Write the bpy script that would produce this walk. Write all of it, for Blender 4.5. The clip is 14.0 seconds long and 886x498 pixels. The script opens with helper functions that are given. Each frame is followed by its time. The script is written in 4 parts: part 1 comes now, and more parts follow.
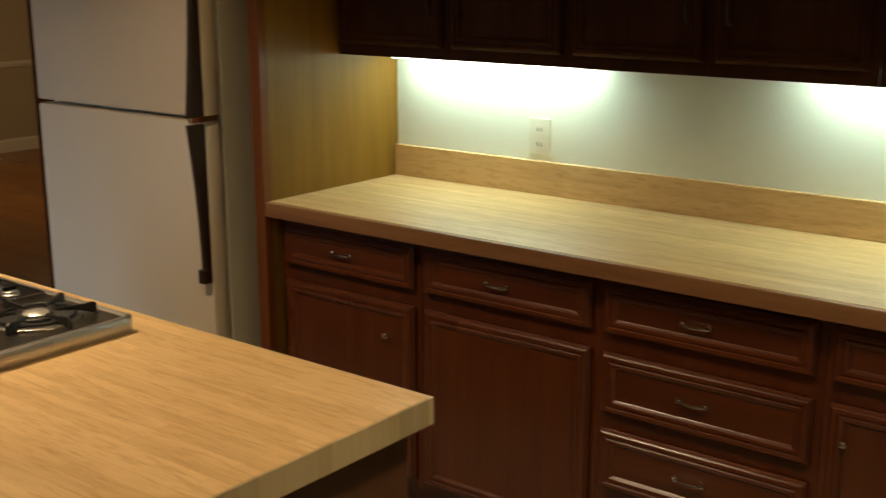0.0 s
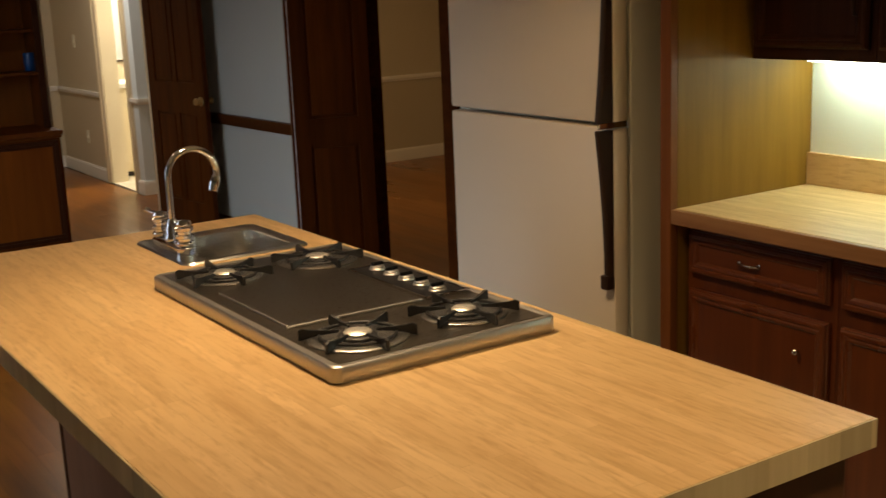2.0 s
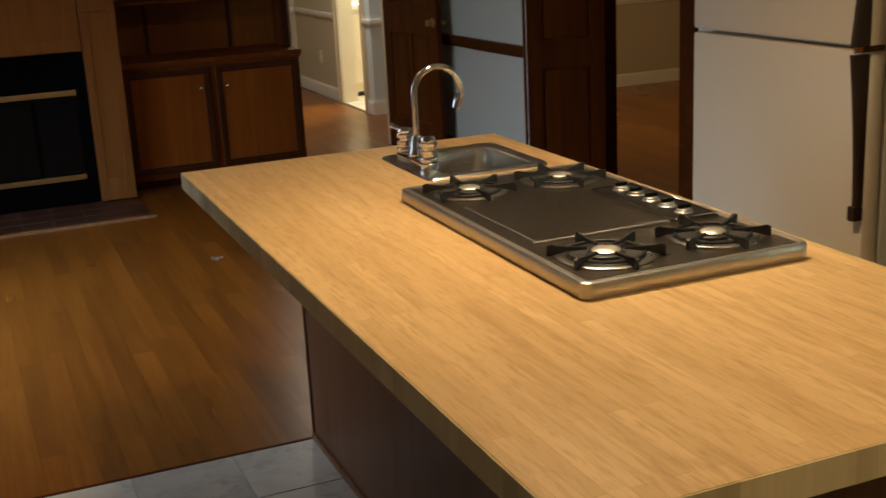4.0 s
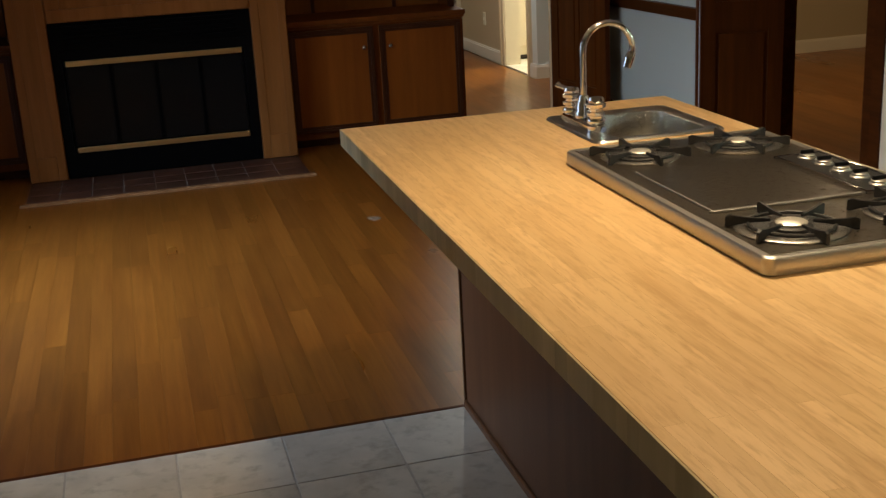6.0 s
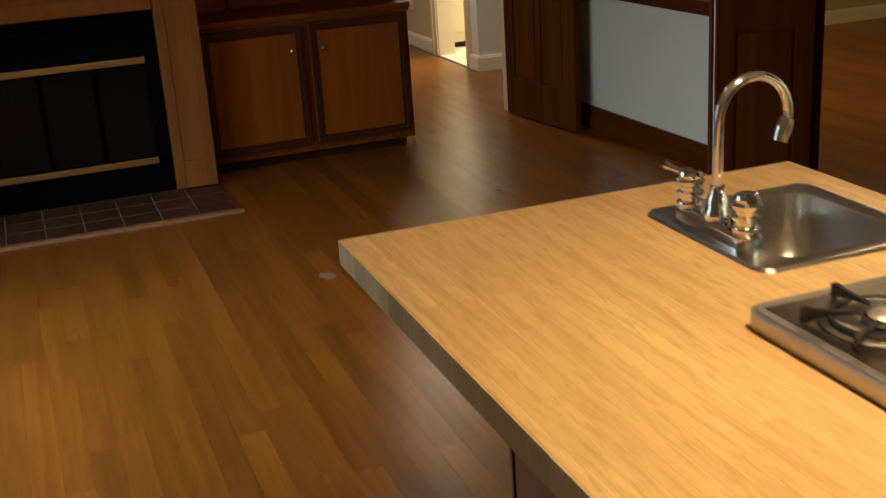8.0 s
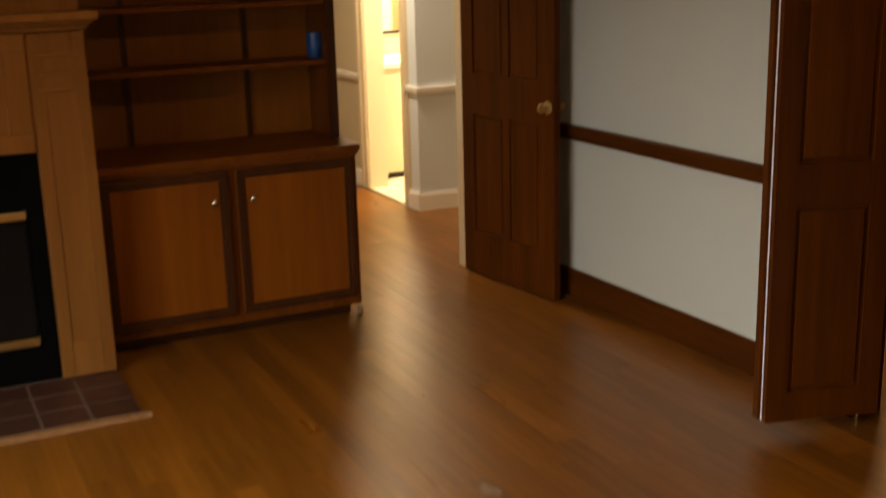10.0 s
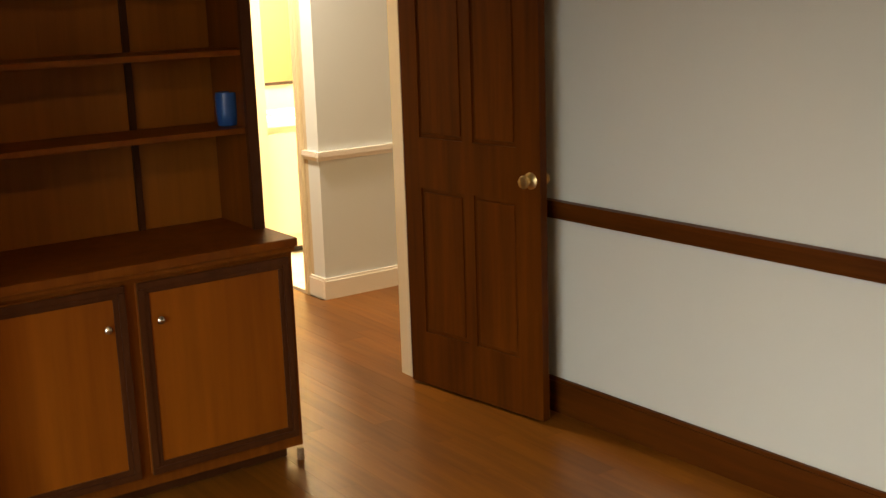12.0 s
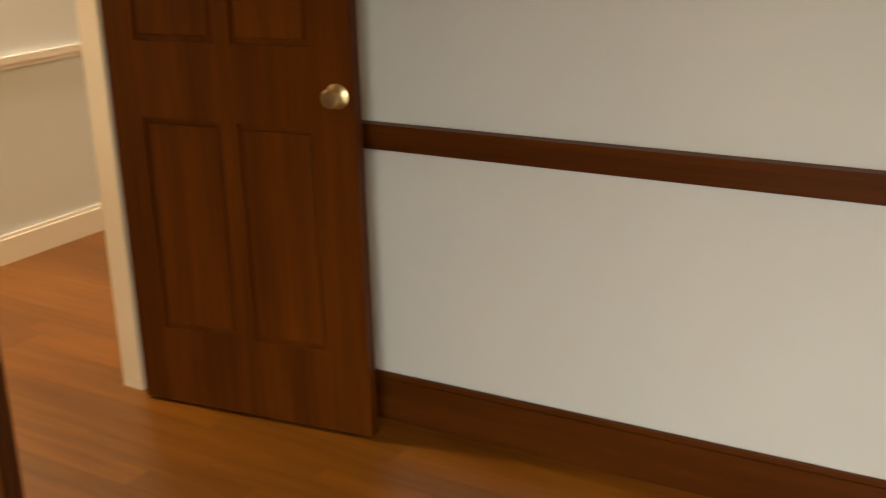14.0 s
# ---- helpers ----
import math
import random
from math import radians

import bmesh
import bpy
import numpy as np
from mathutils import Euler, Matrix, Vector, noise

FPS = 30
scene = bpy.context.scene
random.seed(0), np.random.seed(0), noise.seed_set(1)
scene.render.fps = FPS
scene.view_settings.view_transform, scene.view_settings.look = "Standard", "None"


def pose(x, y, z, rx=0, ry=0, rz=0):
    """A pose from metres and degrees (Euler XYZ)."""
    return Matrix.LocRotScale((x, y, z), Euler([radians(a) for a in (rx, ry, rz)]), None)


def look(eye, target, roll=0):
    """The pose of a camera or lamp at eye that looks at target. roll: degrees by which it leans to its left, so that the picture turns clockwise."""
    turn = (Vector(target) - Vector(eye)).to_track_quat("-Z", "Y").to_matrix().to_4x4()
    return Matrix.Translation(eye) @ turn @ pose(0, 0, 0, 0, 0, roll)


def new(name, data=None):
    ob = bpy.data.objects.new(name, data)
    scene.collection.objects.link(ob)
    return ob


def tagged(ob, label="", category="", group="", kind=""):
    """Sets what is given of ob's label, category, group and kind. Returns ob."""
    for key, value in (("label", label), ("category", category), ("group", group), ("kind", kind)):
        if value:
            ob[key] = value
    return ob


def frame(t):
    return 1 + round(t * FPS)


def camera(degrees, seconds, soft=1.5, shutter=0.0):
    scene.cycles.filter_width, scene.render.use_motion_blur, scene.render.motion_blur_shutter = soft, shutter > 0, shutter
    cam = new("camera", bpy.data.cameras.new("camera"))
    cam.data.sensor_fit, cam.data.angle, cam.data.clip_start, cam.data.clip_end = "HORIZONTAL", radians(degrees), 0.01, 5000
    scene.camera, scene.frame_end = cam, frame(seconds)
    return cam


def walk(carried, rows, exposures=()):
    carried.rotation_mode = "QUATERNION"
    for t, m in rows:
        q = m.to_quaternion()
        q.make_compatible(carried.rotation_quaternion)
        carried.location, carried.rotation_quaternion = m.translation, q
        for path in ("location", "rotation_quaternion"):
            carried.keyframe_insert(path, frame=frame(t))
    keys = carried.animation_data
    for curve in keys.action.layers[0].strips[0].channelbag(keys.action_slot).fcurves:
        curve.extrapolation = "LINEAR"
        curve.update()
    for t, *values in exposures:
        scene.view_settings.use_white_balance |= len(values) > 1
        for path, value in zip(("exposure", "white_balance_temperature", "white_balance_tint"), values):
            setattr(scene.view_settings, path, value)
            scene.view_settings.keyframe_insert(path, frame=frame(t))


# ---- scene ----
cam = camera(41.5, 14.0, 1.3, 0.5)
PATH = [
    (0, (-1.437, -1.161, 1.62), (0.084, 0.046, 1.142), -0.2),
    (0.5, (-1.423, -1.149, 1.626), (0.001, 0.18, 1.171), -0.3),
    (1, (-1.46, -1.106, 1.627), (-0.138, 0.332, 1.195), -0.2),
    (1.5, (-1.493, -1.08, 1.614), (-0.302, 0.468, 1.185), -1.4),
    (2, (-1.498, -1.072, 1.601), (-0.432, 0.56, 1.157), -2.4),
    (2.5, (-1.519, -1.069, 1.598), (-0.499, 0.586, 1.126), -2.4),
    (3, (-1.53, -1.068, 1.584), (-0.62, 0.634, 1.061), -3.4),
    (3.5, (-1.559, -1.07, 1.588), (-0.739, 0.674, 1.056), -3.1),
    (4, (-1.573, -1.057, 1.59), (-0.843, 0.722, 1.041), -2.9),
    (6.5, (-1.542, -0.816, 1.544), (-1.084, 1.034, 0.937), -3.1),
    (7, (-1.55, -0.461, 1.559), (-1.017, 1.355, 0.91), -3.6),
    (9.3, (-1.371, 1.125, 1.62), (-0.656, 2.877, 0.971), -2.1),
    (9.5, (-1.352, 1.262, 1.618), (-0.617, 2.999, 0.952), -1.4),
    (10, (-1.352, 1.546, 1.65), (-0.517, 3.292, 1.144), -1.5),
    (10.5, (-1.367, 1.864, 1.639), (-0.418, 3.566, 1.187), -2.5),
    (11, (-1.298, 2.186, 1.628), (-0.334, 3.885, 1.2), -2.5),
    (11.5, (-1.267, 2.498, 1.628), (-0.223, 4.15, 1.202), -0.4),
    (12, (-1.264, 2.907, 1.618), (-0.144, 4.504, 1.174), -1.9),
    (12.5, (-1.139, 3.296, 1.572), (0.008, 4.866, 1.106), -2.5),
    (13, (-1.032, 3.712, 1.539), (0.195, 5.181, 0.96), -2.0),
    (13.5, (-1.033, 4.106, 1.566), (0.416, 5.323, 0.919), -2.7),
    (14, (-0.836, 4.407, 1.452), (0.761, 5.429, 0.817), -1.8),
]
walk(cam, [(t, look(eye, target, roll)) for t, eye, target, roll in PATH],
     [(0, -0.25, 6300, 8), (1.5, -0.15, 6800, 13), (2.5, -0.12, 6800, 13), (4.2, -0.05, 6350, 8), (6.5, 0.12, 6100, 7), (7.2, 0.15, 6200, 7), (9.3, 0.2, 9000, 15), (10, 0.7, 9200, 15),
      (11, 1.15, 9200, 14), (12.5, 1.35, 9000, 13), (13, 1.4, 9000, 13), (14, 1.45, 9000, 15)])

# ---- world and light ----
world = bpy.data.worlds.new("world")
scene.world = world
world.use_nodes = True
wn = world.node_tree.nodes
sky = wn.new("ShaderNodeTexSky")
sky.sky_type, sky.sun_disc = "NISHITA", False
sky.sun_elevation, sky.sun_rotation = radians(35), radians(200)
world.node_tree.links.new(sky.outputs[0], wn["Background"].inputs[0])
wn["Background"].inputs[1].default_value = 0.1


def area_lamp(name, m, w, h, watts, colour, shape="RECTANGLE", spread=180):
    d = bpy.data.lights.new(name, "AREA")
    d.shape, d.size, d.size_y, d.energy, d.color, d.spread = shape, w, h, watts, colour, radians(spread)
    ob = new(name, d)
    ob.matrix_world = m
    return ob


WARM, DAY = (1.0, 0.72, 0.42), (0.66, 0.80, 1.0)
# daylight in the openings of the den's outer wall
area_lamp("window_daylight", look((-2.83, 3.75, 1.08), (-1.5, 3.95, 0.0)), 1.95, 1.9, 38, DAY, "RECTANGLE", 110)
# ceiling fixtures, none in view; the den's lamp is an added fill
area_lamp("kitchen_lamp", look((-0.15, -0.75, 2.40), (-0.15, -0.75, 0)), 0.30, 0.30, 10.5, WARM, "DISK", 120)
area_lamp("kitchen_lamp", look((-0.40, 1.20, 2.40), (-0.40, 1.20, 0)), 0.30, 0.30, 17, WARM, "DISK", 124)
area_lamp("den_fill_lamp", look((-0.8, 4.3, 2.40), (-0.8, 4.3, 0)), 0.30, 0.30, 5.8, WARM, "DISK", 172)
area_lamp("dining_lamp", look((3.4, 6.0, 2.40), (3.4, 6.0, 0)), 0.4, 0.4, 18, WARM, "DISK")
area_lamp("hall_lamp", look((1.0, 8.0, 2.40), (1.0, 8.0, 0)), 0.3, 0.3, 25, (1.0, 0.90, 0.76), "DISK")
area_lamp("bath_lamp", look((2.5, 8.9, 2.40), (2.5, 8.9, 0)), 0.5, 0.5, 60, (1.0, 0.86, 0.62), "DISK")


# ---- materials ----
def nodes_of(name):
    m = bpy.data.materials.new(name)
    m.use_nodes = True
    t = m.node_tree
    return m, t.nodes, t.links, t.nodes["Principled BSDF"]


def mix_colour(n, l, fac, a, b):
    m = n.new("ShaderNodeMix")
    m.data_type = "RGBA"
    for sock, v in ((m.inputs[0], fac), (m.inputs[6], a), (m.inputs[7], b)):
        if isinstance(v, (int, float)):
            sock.default_value = v
        elif isinstance(v, tuple):
            sock.default_value = (*v, 1)
        else:
            l.new(v, sock)
    return m.outputs[2]


def ramp(n, l, src, lo, hi):
    r = n.new("ShaderNodeMapRange")
    r.inputs[1].default_value, r.inputs[2].default_value = lo, hi
    l.new(src, r.inputs[0])
    return r.outputs[0]


def noise_of(n, l, scale, detail=4, stretch=(1, 1, 1), rough=0.55, per_object=False):
    tc, mp, nz = n.new("ShaderNodeTexCoord"), n.new("ShaderNodeMapping"), n.new("ShaderNodeTexNoise")
    mp.inputs[3].default_value = stretch
    l.new(tc.outputs["Object"], mp.inputs[0])
    if per_object:
        oi, vm = n.new("ShaderNodeObjectInfo"), n.new("ShaderNodeVectorMath")
        vm.operation = "SCALE"
        vm.inputs[0].default_value = (37, 53, 19)
        l.new(oi.outputs["Random"], vm.inputs["Scale"])
        l.new(vm.outputs[0], mp.inputs[1])
    nz.inputs["Scale"].default_value, nz.inputs["Detail"].default_value, nz.inputs["Roughness"].default_value = scale, detail, rough
    l.new(mp.outputs[0], nz.inputs["Vector"])
    return nz.outputs["Fac"]


def bump(n, l, b, src, strength, dist=0.002):
    bp = n.new("ShaderNodeBump")
    bp.inputs["Strength"].default_value, bp.inputs["Distance"].default_value = strength, dist
    l.new(src, bp.inputs["Height"])
    l.new(bp.outputs[0], b.inputs["Normal"])


def wood(name, dark, light, axis="z", rough=0.4, grain=1.0, vary=0.0, stain=0.25, gloss=0.18):
    """Wood with grain along an axis, broad stains and a little relief."""
    m, n, l, b = nodes_of(name)
    st = {"x": (1.2, 22, 22), "y": (22, 1.2, 22), "z": (22, 22, 1.2)}[axis]
    st = tuple(v * grain for v in st)
    g = noise_of(n, l, 1.6, 6, st, 0.65, True)
    broad = noise_of(n, l, 2.2, 3, tuple(0.35 + 0.05 * v for v in st), 0.5, True)
    c = mix_colour(n, l, ramp(n, l, g, 0.3, 0.7), dark, light)
    mid = tuple(0.55 * a for a in dark)
    f = n.new("ShaderNodeMath")
    f.operation = "MULTIPLY"
    l.new(ramp(n, l, broad, 0.5, 0.8), f.inputs[0])
    f.inputs[1].default_value = stain
    c = mix_colour(n, l, f.outputs[0], c, mid)
    if vary:
        oi, hs = n.new("ShaderNodeObjectInfo"), n.new("ShaderNodeHueSaturation")
        ge = n.new("ShaderNodeNewGeometry")
        sm = n.new("ShaderNodeMath")
        sm.operation = "ADD"
        l.new(oi.outputs["Random"], sm.inputs[0])
        l.new(ge.outputs["Random Per Island"], sm.inputs[1])
        fr = n.new("ShaderNodeMath")
        fr.operation = "FRACT"
        l.new(sm.outputs[0], fr.inputs[0])
        mr = n.new("ShaderNodeMapRange")
        mr.inputs[3].default_value, mr.inputs[4].default_value = 1 - vary, 1 + vary
        l.new(fr.outputs[0], mr.inputs[0])
        l.new(mr.outputs[0], hs.inputs["Value"])
        l.new(c, hs.inputs["Color"])
        c = hs.outputs[0]
    l.new(c, b.inputs["Base Color"])
    r = n.new("ShaderNodeMapRange")
    r.inputs[3].default_value, r.inputs[4].default_value = rough - 0.07, rough + 0.1
    l.new(broad, r.inputs[0])
    l.new(r.outputs[0], b.inputs["Roughness"])
    b.inputs["Specular IOR Level"].default_value = gloss
    bump(n, l, b, g, 0.12, 0.001)
    return m


def paint(name, colour, rough=0.55, dirt=0.12, relief=0.15, scale=140, gloss=0.5):
    """Painted or enamelled surface: fine orange peel and faint broad marks."""
    m, n, l, b = nodes_of(name)
    fine, broad = noise_of(n, l, scale, 2), noise_of(n, l, 1.7, 4)
    f = n.new("ShaderNodeMath")
    f.operation = "MULTIPLY"
    l.new(ramp(n, l, broad, 0.35, 0.75), f.inputs[0])
    f.inputs[1].default_value = dirt
    l.new(mix_colour(n, l, f.outputs[0], colour, tuple(0.55 * a for a in colour)), b.inputs["Base Color"])
    b.inputs["Roughness"].default_value, b.inputs["Specular IOR Level"].default_value = rough, gloss
    bump(n, l, b, fine, relief, 0.0006)
    return m


def metal(name, colour, rough, brushed=(1, 1, 1), relief=0.05):
    m, n, l, b = nodes_of(name)
    g = noise_of(n, l, 60, 4, brushed)
    l.new(mix_colour(n, l, g, tuple(0.8 * a for a in colour), colour), b.inputs["Base Color"])
    b.inputs["Metallic"].default_value = 1
    r = n.new("ShaderNodeMapRange")
    r.inputs[3].default_value, r.inputs[4].default_value = max(0.02, rough - 0.06), rough + 0.08
    l.new(g, r.inputs[0])
    l.new(r.outputs[0], b.inputs["Roughness"])
    bump(n, l, b, g, relief, 0.0004)
    return m


def stone(name, a, b_, c_, rough=0.4, scale=7, vary=0.1):
    m, n, l, b = nodes_of(name)
    v1, v2 = noise_of(n, l, scale, 6, per_object=True), noise_of(n, l, scale * 3.1, 5, per_object=True)
    c = mix_colour(n, l, ramp(n, l, v1, 0.35, 0.65), a, b_)
    c = mix_colour(n, l, ramp(n, l, v2, 0.52, 0.75), c, c_)
    oi, hs, mr = n.new("ShaderNodeObjectInfo"), n.new("ShaderNodeHueSaturation"), n.new("ShaderNodeMapRange")
    mr.inputs[3].default_value, mr.inputs[4].default_value = 1 - vary, 1 + vary
    l.new(oi.outputs["Random"], mr.inputs[0])
    l.new(mr.outputs[0], hs.inputs["Value"])
    l.new(c, hs.inputs["Color"])
    l.new(hs.outputs[0], b.inputs["Base Color"])
    b.inputs["Roughness"].default_value = rough
    bump(n, l, b, v2, 0.15, 0.001)
    return m


def glow(name, colour, strength):
    m, n, l, b = nodes_of(name)
    b.inputs["Base Color"].default_value = (0.9, 0.9, 0.88, 1)
    b.inputs["Emission Color"].default_value = (*colour, 1)
    b.inputs["Emission Strength"].default_value = strength
    return m


FLOOR_OAK = wood("oak_floor", (0.135, 0.041, 0.0047), (0.224, 0.081, 0.0105), "y", 0.29, 1.0, 0.17, 0.5, 0.46)


def laminate(name, tones, dash):
    """Printed butcher-block laminate: narrow staves along y in several tones, with fine dashes."""
    m, n, l, b = nodes_of(name)
    tc, mp = n.new("ShaderNodeTexCoord"), n.new("ShaderNodeMapping")
    mp.inputs[2].default_value = (0, 0, radians(90))
    l.new(tc.outputs["Object"], mp.inputs[0])
    br = n.new("ShaderNodeTexBrick")
    br.offset, br.offset_frequency = 0.37, 2
    for k, v in (("Scale", 1), ("Mortar Size", 0.0004), ("Mortar Smooth", 0.5), ("Brick Width", 0.55), ("Row Height", 0.030), ("Bias", 0.0)):
        br.inputs[k].default_value = v
    br.inputs["Color1"].default_value, br.inputs["Color2"].default_value = (*tones[0], 1), (*tones[1], 1)
    br.inputs["Mortar"].default_value = (*dash, 1)
    l.new(mp.outputs[0], br.inputs["Vector"])
    g = noise_of(n, l, 1.5, 5, (30, 2.0, 24), 0.62)
    blot = noise_of(n, l, 2.4, 4, (3, 0.8, 2))
    fleck = noise_of(n, l, 1.7, 4, (62, 9, 50), 0.6)
    c = mix_colour(n, l, ramp(n, l, g, 0.48, 0.80), br.outputs["Color"], dash)
    c = mix_colour(n, l, ramp(n, l, blot, 0.40, 0.95), c, tones[2])
    c = mix_colour(n, l, ramp(n, l, fleck, 0.50, 0.84), c, dash)
    l.new(c, b.inputs["Base Color"])
    r = n.new("ShaderNodeMapRange")
    r.inputs[3].default_value, r.inputs[4].default_value = 0.33, 0.47
    l.new(blot, r.inputs[0])
    l.new(r.outputs[0], b.inputs["Roughness"])
    b.inputs["Specular IOR Level"].default_value = 0.4
    bump(n, l, b, g, 0.08, 0.0006)
    return m


LAMINATE = laminate("butcher_block_laminate", ((0.73, 0.505, 0.245), (0.60, 0.395, 0.175), (0.63, 0.41, 0.185)), (0.44, 0.255, 0.10))
LAMINATE_EDGE = wood("butcher_block_edge", (0.46, 0.36, 0.19), (0.60, 0.49, 0.28), "z", 0.45, 0.5, 0.16, 0.2)
COUNTER_EDGE = wood("counter_edge_wood", (0.22, 0.105, 0.045), (0.33, 0.17, 0.075), "y", 0.4, 0.8, 0.0, 0.2)
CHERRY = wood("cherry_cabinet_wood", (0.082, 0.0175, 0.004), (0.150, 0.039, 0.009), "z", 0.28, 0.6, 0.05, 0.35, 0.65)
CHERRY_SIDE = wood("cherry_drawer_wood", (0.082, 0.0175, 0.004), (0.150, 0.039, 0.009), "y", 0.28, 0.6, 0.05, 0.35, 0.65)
# Dimness above the lamps' cut-off is put into this darker wood colour.
UPPER_SHADE_WOOD = wood("upper_cabinet_shaded_wood", (0.034, 0.012, 0.004), (0.060, 0.022, 0.008), "z", 0.45, 0.6, 0.05, 0.3, 0.1)
PANEL_WOOD = wood("veneer_panel", (0.175, 0.083, 0.010), (0.25, 0.126, 0.018), "z", 0.45, 0.5, 0.0, 0.2)
TRIM_RED = wood("panel_edge_wood", (0.145, 0.047, 0.012), (0.205, 0.070, 0.020), "z", 0.4, 0.7, 0.0, 0.2)
DOOR_WOOD = wood("dark_door_wood", (0.062, 0.0135, 0.0012), (0.125, 0.031, 0.0025), "z", 0.42, 0.55, 0.08, 0.45, 0.1)
TRIM_WOOD = wood("dark_trim_wood", (0.050, 0.0115, 0.0012), (0.092, 0.024, 0.003), "y", 0.42, 0.7, 0.0, 0.3, 0.1)
CASE_FRAME = wood("bookcase_frame_wood", (0.110, 0.026, 0.0025), (0.18, 0.049, 0.005), "z", 0.4, 0.6, 0.05, 0.35)
CASE_DOOR = wood("bookcase_door_veneer", (0.185, 0.046, 0.004), (0.265, 0.074, 0.007), "z", 0.42, 0.35, 0.05, 0.4)
CASE_DARK = wood("bookcase_moulding_wood", (0.040, 0.011, 0.003), (0.070, 0.021, 0.006), "z", 0.42, 0.6, 0.0, 0.3)
CASE_BACK = wood("bookcase_back_veneer", (0.185, 0.055, 0.007), (0.27, 0.088, 0.012), "z", 0.45, 0.3, 0.0, 0.45)
MANTEL = wood("mantel_wood", (0.21, 0.078, 0.017), (0.30, 0.118, 0.028), "z", 0.45, 0.5, 0.04, 0.25)
ISLAND_SIDE = wood("island_side_veneer", (0.115, 0.050, 0.022), (0.17, 0.078, 0.036), "z", 0.4, 0.35, 0.0, 0.35)
WALL_DEN = paint("den_wall_paint", (0.52, 0.53, 0.46), 0.6, 0.06)
WALL_KITCHEN = paint("kitchen_wall_paint", (0.74, 0.76, 0.66), 0.55, 0.06)
WALL_CREAM = paint("hall_wall_paint", (0.55, 0.48, 0.35), 0.6, 0.06)
# Hall part of the dining wall; cool light is put into its colour.
WALL_COOL_LIT = paint("hall_cross_wall_cool_tint", (0.64, 0.73, 0.80), 0.6, 0.06)
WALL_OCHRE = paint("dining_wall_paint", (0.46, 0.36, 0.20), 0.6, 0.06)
WHITE_TRIM = paint("white_trim_paint", (0.80, 0.79, 0.76), 0.4, 0.06)
CREAM_TRIM = paint("cream_trim_paint", (0.74, 0.64, 0.45), 0.4, 0.06)
CEIL = paint("ceiling_paint", (0.75, 0.74, 0.70), 0.8, 0.05, 0.4, 60)
ENAMEL = paint("fridge_enamel", (0.80, 0.70, 0.53), 0.32, 0.05, 0.35, 260)
ENAMEL_SIDE = paint("fridge_side_enamel", (0.72, 0.69, 0.54), 0.4, 0.06, 0.35, 260)
HANDLE_DARK = paint("handle_brown_plastic", (0.035, 0.018, 0.010), 0.35, 0.05, 0.05)
IVORY = paint("ivory_plastic", (0.72, 0.70, 0.58), 0.35, 0.03, 0.02)
BLACK = paint("black_enamel", (0.010, 0.010, 0.011), 0.3, 0.1, 0.1, 140, 0.22)
CAST_IRON = paint("cast_iron", (0.012, 0.012, 0.013), 0.5, 0.2, 0.6, 300)
SOOT = paint("firebox_black_metal", (0.002, 0.002, 0.0023), 0.5, 0.2, 0.2, 140, 0.06)
STEEL = metal("brushed_steel", (0.56, 0.545, 0.52), 0.40, (1, 12, 1))
GRIDDLE = metal("dark_griddle_steel", (0.31, 0.275, 0.22), 0.28, (1, 10, 1))
SINK_STEEL = metal("polished_sink_steel", (0.64, 0.63, 0.61), 0.27, (6, 40, 6), 0.0)
CHROME = metal("chrome", (0.86, 0.86, 0.88), 0.06)
NICKEL = metal("worn_nickel", (0.72, 0.67, 0.60), 0.2)
BRASS = metal("brass", (0.72, 0.55, 0.27), 0.3, (12, 1, 1))
BURNER_CAP = metal("burner_cap_aluminium", (0.92, 0.88, 0.80), 0.42)
FLOOR_TILE = stone("kitchen_floor_tile", (0.37, 0.34, 0.29), (0.48, 0.45, 0.385), (0.27, 0.245, 0.205), 0.35, 6)
HEARTH_TILE = stone("hearth_tile", (0.048, 0.018, 0.010), (0.075, 0.029, 0.017), (0.034, 0.014, 0.010), 0.45, 9, 0.2)
GROUT = stone("pale_grout", (0.36, 0.34, 0.31), (0.42, 0.40, 0.36), (0.28, 0.26, 0.24), 0.9, 30)
HEARTH_GROUT = stone("hearth_grout", (0.14, 0.11, 0.10), (0.19, 0.15, 0.135), (0.10, 0.08, 0.07), 0.9, 30)
GAP_DARK = paint("floor_gap", (0.09, 0.035, 0.009), 0.8, 0.2)
SMUDGE = stone("plaster_dust", (0.22, 0.14, 0.075), (0.18, 0.10, 0.05), (0.12, 0.06, 0.028), 0.9, 40)
BLUE = paint("blue_plastic", (0.010, 0.075, 0.26), 0.35, 0.1)
TUBE = glow("fluorescent_diffuser", (0.80, 1.0, 0.84), 16)
LAMP_GLASS = glow("ceiling_lamp_glass", (1.0, 0.75, 0.45), 6)
BATH_TILE = stone("bathroom_tile", (0.62, 0.58, 0.48), (0.70, 0.66, 0.55), (0.55, 0.5, 0.42), 0.35, 6)
mg, n_, l_, b_ = nodes_of("window_glass")
b_.inputs["Transmission Weight"].default_value, b_.inputs["Roughness"].default_value, b_.inputs["IOR"].default_value = 1, 0, 1.45
GLASS = mg
mg, n_, l_, b_ = nodes_of("smoked_fire_glass")
b_.inputs["Base Color"].default_value, b_.inputs["Roughness"].default_value = (0.006, 0.0065, 0.007, 1), 0.12
l_.new(ramp(n_, l_, noise_of(n_, l_, 5, 4), 0.0, 3.0), b_.inputs["Roughness"])
b_.inputs["Specular IOR Level"].default_value = 0.16
SMOKED = mg
